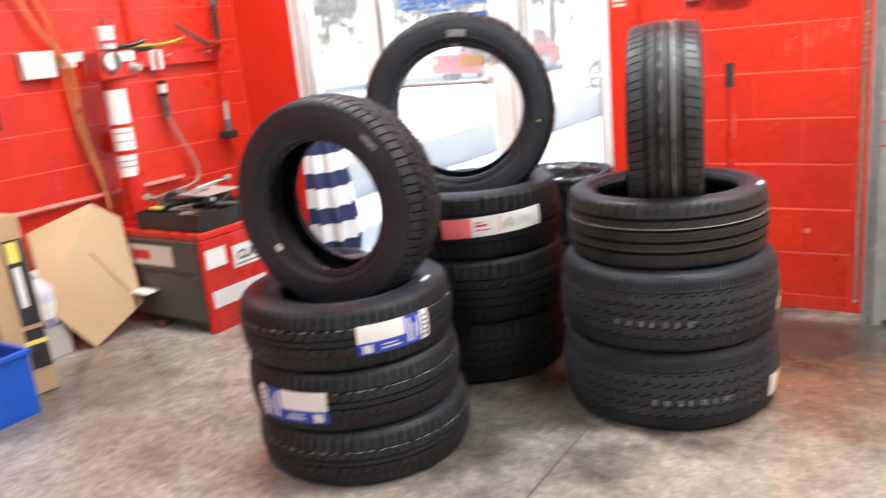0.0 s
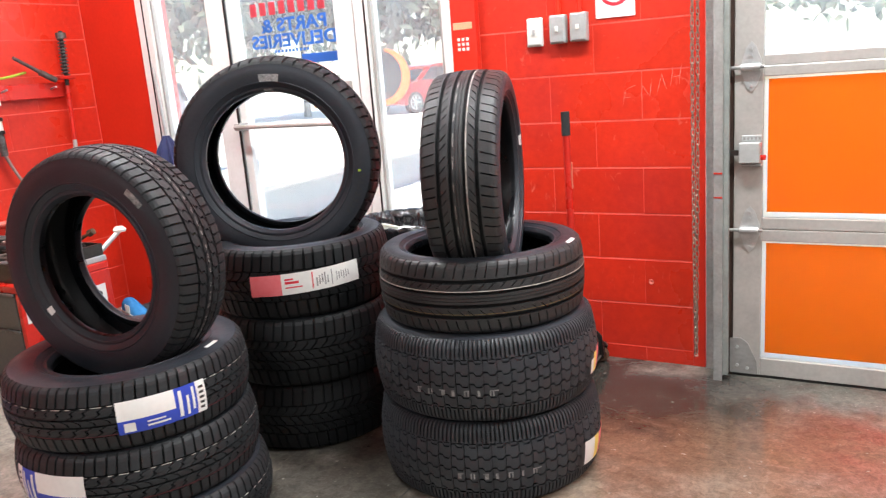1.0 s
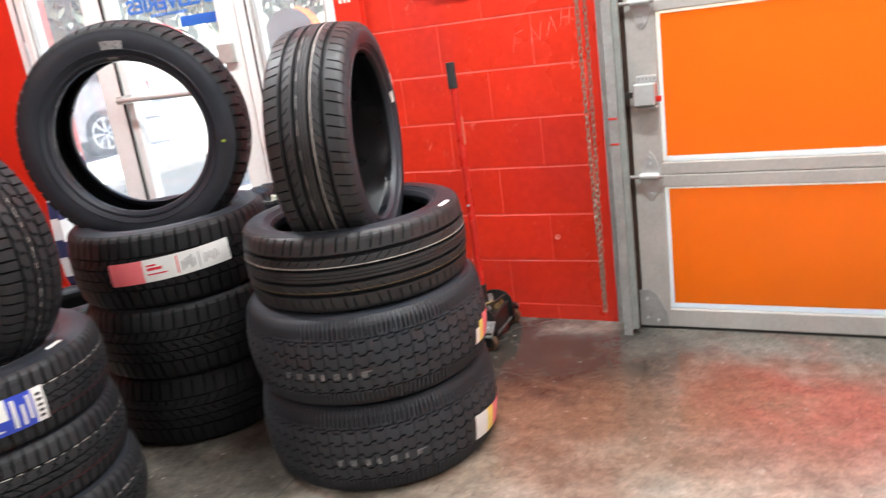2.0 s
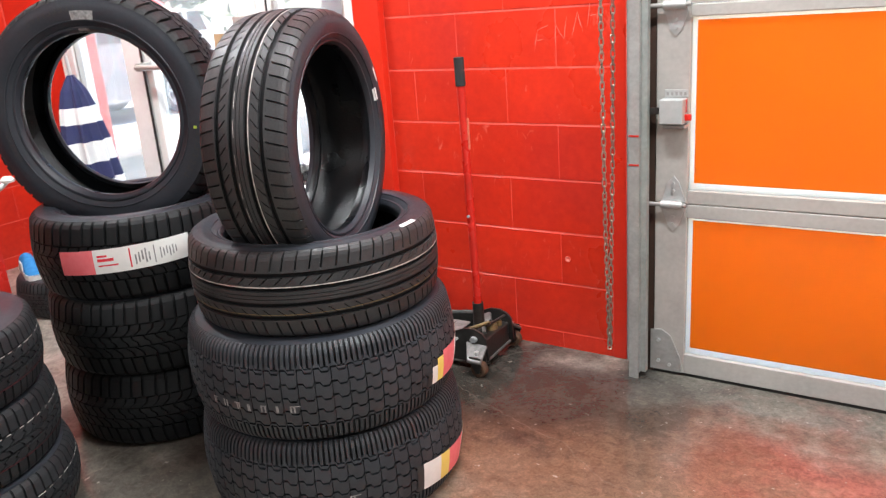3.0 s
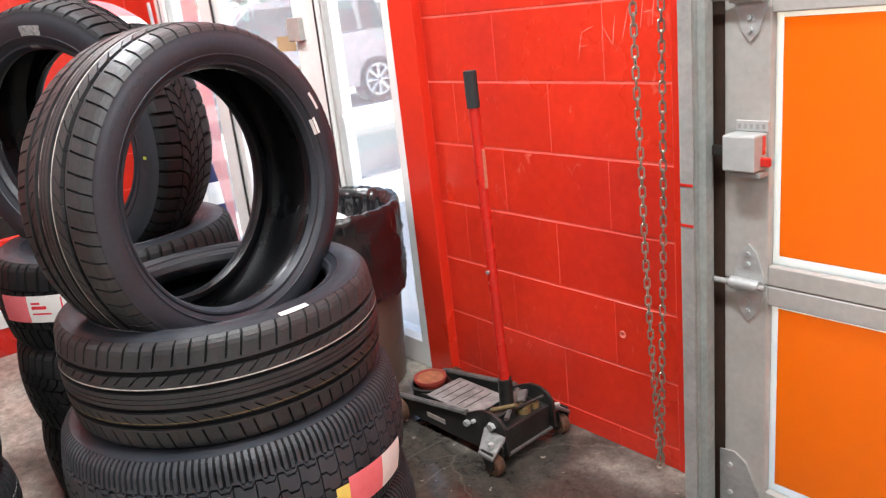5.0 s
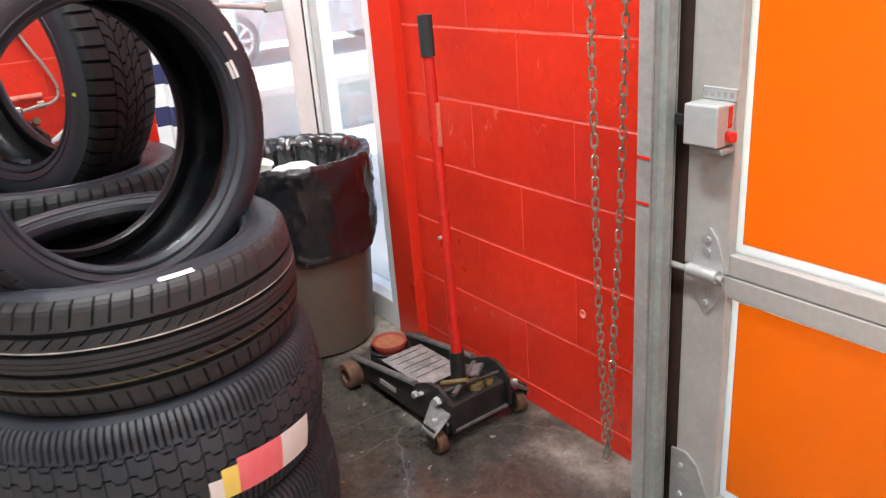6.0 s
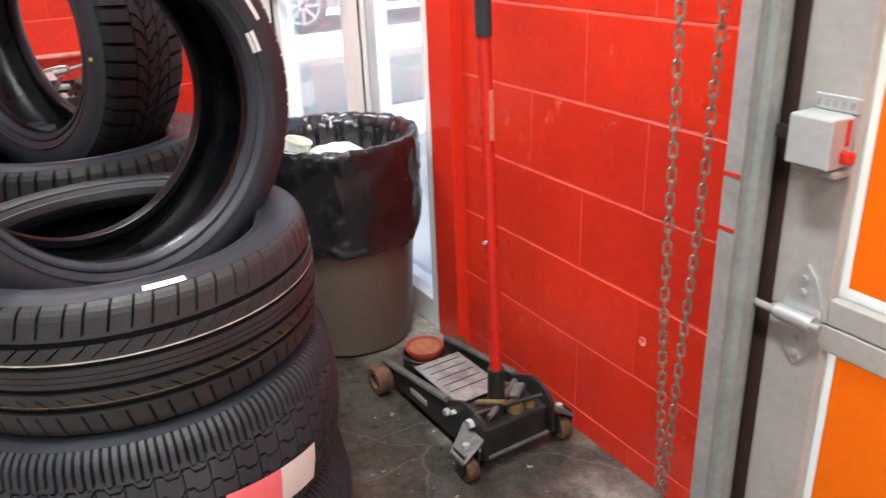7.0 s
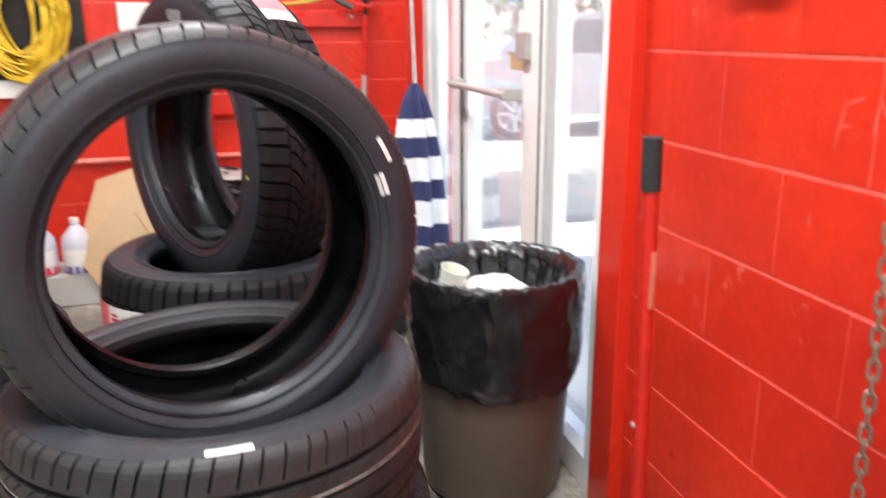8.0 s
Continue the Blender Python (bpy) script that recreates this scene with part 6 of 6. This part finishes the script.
low = part("concrete_plinth", boxed(-3.255, -2.97, 1.62, 1.945, 0.0, 0.165, bevel=0.008), OUT_CONCRETE, None)
tagged(low, "low worn concrete plinth at the foot of the wall", "plinth")


def jug(x, y, z, fluid, label):
    j = thing("jug", label, "bottle", pose(x, y, z))
    part("body", lathe(bmesh.new(), [(0, 0), (0.066, 0), (0.072, 0.008), (0.074, 0.15), (0.066, 0.19), (0.030, 0.235), (0.021, 0.245), (0.021, 0.265)], 28), CLEAR_JUG, j, smooth=True)
    part("cap", rodded((0, 0, 0.258), (0, 0, 0.282), 0.023, n=18), PLASTIC_WHITE, j, smooth=True)
    wrap(j, 0.0750, 0.05, 0.13, -70, 60, PAPER, "paper_label")
    wrap(j, 0.0742, 0.008, 0.046, -180, 180, fluid, "fluid_band")


jug(-3.03, 1.855, 0.165, PURPLE, "milky plastic jug with purple fluid")
jug(-3.03, 1.685, 0.165, RED_INK, "milky plastic jug with red fluid")

# yellow cable hung on a dark board
board = thing("dark_board", "black board hung on the red wall", "board", pose(WALL_X, 1.70, 1.12))
part("panel", boxed(0.001, 0.02, -0.45, 0.28, 0.0, 0.9, bevel=0.003), BLACK_STEEL, board)
part("ledge", boxed(0.001, 0.06, -0.45, 0.12, -0.09, -0.005, bevel=0.003), WHITE_FRAME, board)
coilob = thing("cable_coil", "coil of yellow extension cable hanging on the board", "cable", pose(WALL_X + 0.06, 1.69, 1.37))
rng = random.Random(3)
for k in range(34):
    ph, rx, rz = rng.uniform(-0.9, 0.9), rng.uniform(0.09, 0.20), rng.uniform(0.18, 0.33)
    pts = [(0.012 + 0.03 * math.sin(3 * a + k), rx * math.sin(a) + 0.05 * ph, 0.06 + rz * math.cos(a) * (1.0 if math.cos(a) < 0 else 0.9)) for a in (2 * math.pi * i / 14 + ph for i in range(15))]
    part("loop", hose(bmesh.new(), pts, 0.0068, 6, 3), YELLOW_CORD, coilob, smooth=True)
part("peg", rodded((-0.03, 0, 0.29), (0.06, 0, 0.30), 0.008), STEEL, coilob)

# ---- outside ----
ground = part("ground", boxed(-300, 300, WALL_Y + 0.2, 400, -0.14, -0.02), OUT_CONCRETE)
tagged(ground, "pale concrete forecourt and lot", "ground", kind="structure")
low_wall = thing("garden_wall", "low grey block wall with a concrete capping", "wall", kind="structure")
part("core", boxed(-4.33, -4.11, 4.1, 11.98, -0.02, 0.33), BLOCK_GREY, low_wall)
part("capping", boxed(-4.38, -4.06, 4.08, 12.0, 0.33, 0.39, bevel=0.008), OUT_CONCRETE, low_wall)
CAR_GLASS = material("car_glass", (0.02, 0.025, 0.03), (0.03, 0.035, 0.04), 0.06, spec=0.8)
TYRE_FAR = material("car_tyre", (0.025, 0.025, 0.025), (0.035, 0.035, 0.035), 0.7)
RIMS = material("alloy_rim", (0.6, 0.6, 0.61), (0.5, 0.5, 0.51), 0.3, 0.7)
LAMP_RED = material("tail_lamp", (0.5, 0.02, 0.02), (0.4, 0.02, 0.02), 0.2)


def car(m, paint, label, tall=0.0):
    c = thing("car", label, "car", m, group="parked cars")
    L, W = 2.3, 0.9
    low_o = [(-L, 0.35), (-L + 0.03, 0.65), (-L + 0.12, 0.86 + tall), (-0.95, 0.95 + tall), (1.75, 0.95 + tall), (2.2, 0.88 + tall), (L, 0.6), (L, 0.33), (1.95, 0.28), (-1.9, 0.28)]
    bm = bmesh.new()
    plate(bm, low_o, -W, W)
    bmesh.ops.bevel(bm, geom=bm.edges[:], offset=0.05, segments=2, affect="EDGES")
    part("body", bm, paint, c, smooth=True)
    cab = [(-1.15, 0.94 + tall), (-0.55, 1.38 + 1.3 * tall), (-0.2, 1.45 + 1.3 * tall), (1.3, 1.43 + 1.3 * tall), (1.75, 1.25 + 1.2 * tall), (1.95, 0.94 + tall)]
    bm = bmesh.new()
    plate(bm, cab, -W * 0.86, W * 0.86)
    bmesh.ops.bevel(bm, geom=bm.edges[:], offset=0.04, segments=2, affect="EDGES")
    part("roof", bm, paint, c, smooth=True)
    for sy in (-1, 1):
        for a, b in (((-0.95, -0.5), (0.2, -0.25)), ((0.3, 0.3), (1.25, 1.2)), ((1.32, 1.3), (1.75, 1.6))):
            bm = bmesh.new()
            z0, z1 = 0.97 + tall, 1.36 + 1.25 * tall
            o = [(a[0], z0), (b[0], z0), (b[1] if b[1] > 0 else b[0], z1), (a[1], z1)]
            plate(bm, o, sy * W * 0.86 - 0.004, sy * W * 0.86 + 0.004)
            part("side_window", bm, CAR_GLASS, c)
        for wx in (-1.42, 1.42):
            y0, y1 = sy * (W - 0.2), sy * (W + 0.01)
            wh = part("wheel", rodded((wx, y0, 0.34), (wx, y1, 0.34), 0.34, n=32), TYRE_FAR, c, smooth=True)
            part("rim", rodded((wx, y1 - 0.004 * sy, 0.34), (wx, y1 + 0.008 * sy, 0.34), 0.235, n=28), BLACK_STEEL, wh)
            for k in range(8):
                a = 2 * math.pi * k / 8
                d = Vector((math.cos(a), 0, math.sin(a)))
                part("spoke", rodded(Vector((wx, y1 + 0.01 * sy, 0.34)) + d * 0.03, Vector((wx, y1 + 0.01 * sy, 0.34)) + d * 0.225, 0.022, 0.028, 6), RIMS, wh)
            bm = lathe(bmesh.new(), [(0.215, -0.01), (0.24, -0.01), (0.24, 0.012), (0.215, 0.012)], 28, loop=True)
            bmesh.ops.rotate(bm, verts=bm.verts, cent=(0, 0, 0), matrix=Matrix.Rotation(radians(90), 3, "X"))
            bmesh.ops.translate(bm, verts=bm.verts, vec=(wx, y1 + 0.006 * sy, 0.34))
            part("rim_edge", bm, RIMS, wh, smooth=True)
        part("headlight", boxed(-L - 0.005, -L + 0.15, sy * 0.75 - 0.13, sy * 0.75 + 0.13, 0.66, 0.78, bevel=0.02), PLASTIC_WHITE, c)
        part("tail_light", boxed(L - 0.1, L + 0.006, sy * 0.78 - 0.1, sy * 0.78 + 0.1, 0.66, 0.85, bevel=0.02), LAMP_RED, c)
    for x0, x1, xa in ((-1.12, -0.58, -1), (1.80, 1.93, 1)):
        bm = bmesh.new()
        zt = (1.33 if xa < 0 else 1.22) + 1.2 * tall
        vs = [bm.verts.new(p) for p in ((x0 - 0.03 if xa < 0 else x1 + 0.03, -0.68, 0.98 + tall), (x0 - 0.03 if xa < 0 else x1 + 0.03, 0.68, 0.98 + tall), (x1 - 0.04 if xa < 0 else x0 + 0.03, 0.62, zt), (x1 - 0.04 if xa < 0 else x0 + 0.03, -0.62, zt))]
        bm.faces.new(vs)
        part("windscreen" if xa < 0 else "rear_window", bm, CAR_GLASS, c)
    return c


car(pose(-9.45, 7.6, -0.02, 0, 0, 90), material("mauve_grey_paint", (0.34, 0.31, 0.33), (0.3, 0.28, 0.3), 0.25, 0.2, coat=0.6), "mauve-grey sport utility car parked beyond the low wall", 0.12)
car(pose(-12.6, 24.0, -0.02, 0, 0, 75), material("red_car_paint", (0.5, 0.02, 0.02), (0.45, 0.02, 0.02), 0.2, 0.1, coat=0.6), "red car parked in the lot", 0.05)
car(pose(-4.6, 17.5, -0.02, 0, 0, 10), material("silver_car_paint", (0.5, 0.51, 0.52), (0.45, 0.46, 0.47), 0.25, 0.5, coat=0.6), "silver car parked in the lot", 0.0)
car(pose(-14.0, 12.0, -0.02, 0, 0, 75), material("white_car_paint", (0.75, 0.75, 0.75), (0.7, 0.7, 0.7), 0.25, coat=0.6), "white car parked in the lot", 0.1)
rsign = thing("round_sign", "round black sign with an orange crescent on a post", "sign", pose(-2.75, 6.08, -0.02, 0, 0, 20))
bm = rodded((0, -0.012, 1.35), (0, 0.012, 1.35), 0.215, n=48)
part("disc", bm, BLACK_INK, rsign)
part("post", rodded((0, 0.03, 0.0), (0, 0.03, 1.5), 0.022), STEEL, rsign, smooth=True)
bm = bmesh.new()
up_v, lo_v = [], []
for k in range(25):
    a = math.radians(-100 + 170 * k / 24)
    wd = 0.055 * math.sin(math.pi * k / 24)
    up_v.append(bm.verts.new(((0.222 + wd) * math.cos(a), -0.014, 1.35 + (0.235 + wd) * math.sin(a))))
    lo_v.append(bm.verts.new((0.205 * math.cos(a), -0.014, 1.35 + 0.215 * math.sin(a))))
for k in range(24):
    bm.faces.new((lo_v[k], lo_v[k + 1], up_v[k + 1], up_v[k]))
part("crescent", bm, ORANGE_INK, rsign)

LEAF = backlit("leaf_green", (0.20, 0.24, 0.17), 0.03, 0.5)
BARK = material("bark", (0.17, 0.14, 0.11), (0.12, 0.10, 0.08), 0.9, scale=8, fine=50, bump=0.5)


def tree(x, y, h, seed):
    rng = random.Random(seed)
    t = thing("tree", "leafy green street tree beyond the lot", "tree", pose(x, y, -0.02), group="trees")
    bm = bmesh.new()
    hose(bm, [(0, 0, 0), (0.1, 0.05, h * 0.25), (0.0, 0.1, h * 0.6)], 0.14, 8, 4)
    tips = []
    for k in range(7):
        a, up_ = rng.uniform(0, 6.28), rng.uniform(0.3, 0.55)
        tip = Vector((math.cos(a) * h * 0.25, math.sin(a) * h * 0.25, h * (up_ + 0.16)))
        rod(bm, (0.05, 0.05, h * up_), tip, 0.06, 0.02, 6)
        tips.append(tip)
    part("trunk", bm, BARK, t)
    verts, faces = [], []
    for _ in range(9000):
        c = rng.choice(tips) + Vector((rng.gauss(0, 1), rng.gauss(0, 1), rng.gauss(0, 0.8))) * h * 0.12
        q = Euler((rng.uniform(0, 6.28), rng.uniform(0, 6.28), rng.uniform(0, 6.28))).to_matrix()
        s = rng.uniform(0.16, 0.34)
        i = len(verts)
        verts += [c + q @ Vector(p) for p in ((-s, 0, 0), (0, -s * 0.5, 0.02), (s, 0, 0), (0, s * 0.5, 0.02))]
        faces.append((i, i + 1, i + 2, i + 3))
    me = bpy.data.meshes.new("crown")
    me.from_pydata([tuple(v) for v in verts], [], faces)
    me.materials.append(LEAF)
    cr = new("crown", me)
    cr.parent = t


for x, y, h, sd in ((-21, 17, 7, 1), (-17, 23, 8, 2), (-12, 27, 8.5, 3), (-7.5, 30, 8, 4), (-3, 31, 9, 5), (2, 30, 8, 6), (7, 29, 8, 7), (-25, 12, 7, 8)):
    tree(x, y, h, sd)

# ---- wall blocks, last ----
BLK = {}


def block_mesh(kind, length, axis):
    key = (kind, round(length, 3), axis)
    if key not in BLK:
        g = 0.0060
        bm = boxed(0.0008, length - 0.0008, 0, 0.0035, g / 2, COURSE - g / 2, bevel=0.0012, seg=1)
        me = bpy.data.meshes.new("block")
        bmesh.ops.recalc_face_normals(bm, faces=bm.faces[:])
        bm.to_mesh(me)
        bm.free()
        me.materials.append(RED_PAINT)
        BLK[key] = me
    return BLK[key]


def lay(parent, u0, u1, shift, place):
    for row in range(-1, 10):
        z = BASE + COURSE * row
        u = shift + (BLOCK / 2 if row % 2 else 0)
        while u > u0:
            u -= BLOCK
        while u < u1:
            a, b = max(u, u0), min(u + BLOCK, u1)
            if b - a > 0.03:
                me = block_mesh("w", b - a, "x")
                ob = new("block", me)
                ob.parent = parent
                m = place(a, z)
                if row < 0:
                    m = m @ Matrix.Translation((0, 0, COURSE * 0.68)) @ Matrix.Diagonal((1, 1, 0.32, 1))
                ob.matrix_local = m
            u += BLOCK


lay(wall_north, -0.583, 0.357, -0.052, lambda u, z: Matrix.Translation((u, WALL_Y + 0.001 + random.uniform(-0.0006, 0.0006), z)))
lay(wall_west, 0.6, WALL_Y - 0.006, 2.02, lambda u, z: Matrix.Translation((WALL_X - 0.001 + random.uniform(-0.0006, 0.0006), u, z)) @ pose(0, 0, 0, 0, 0, 90))
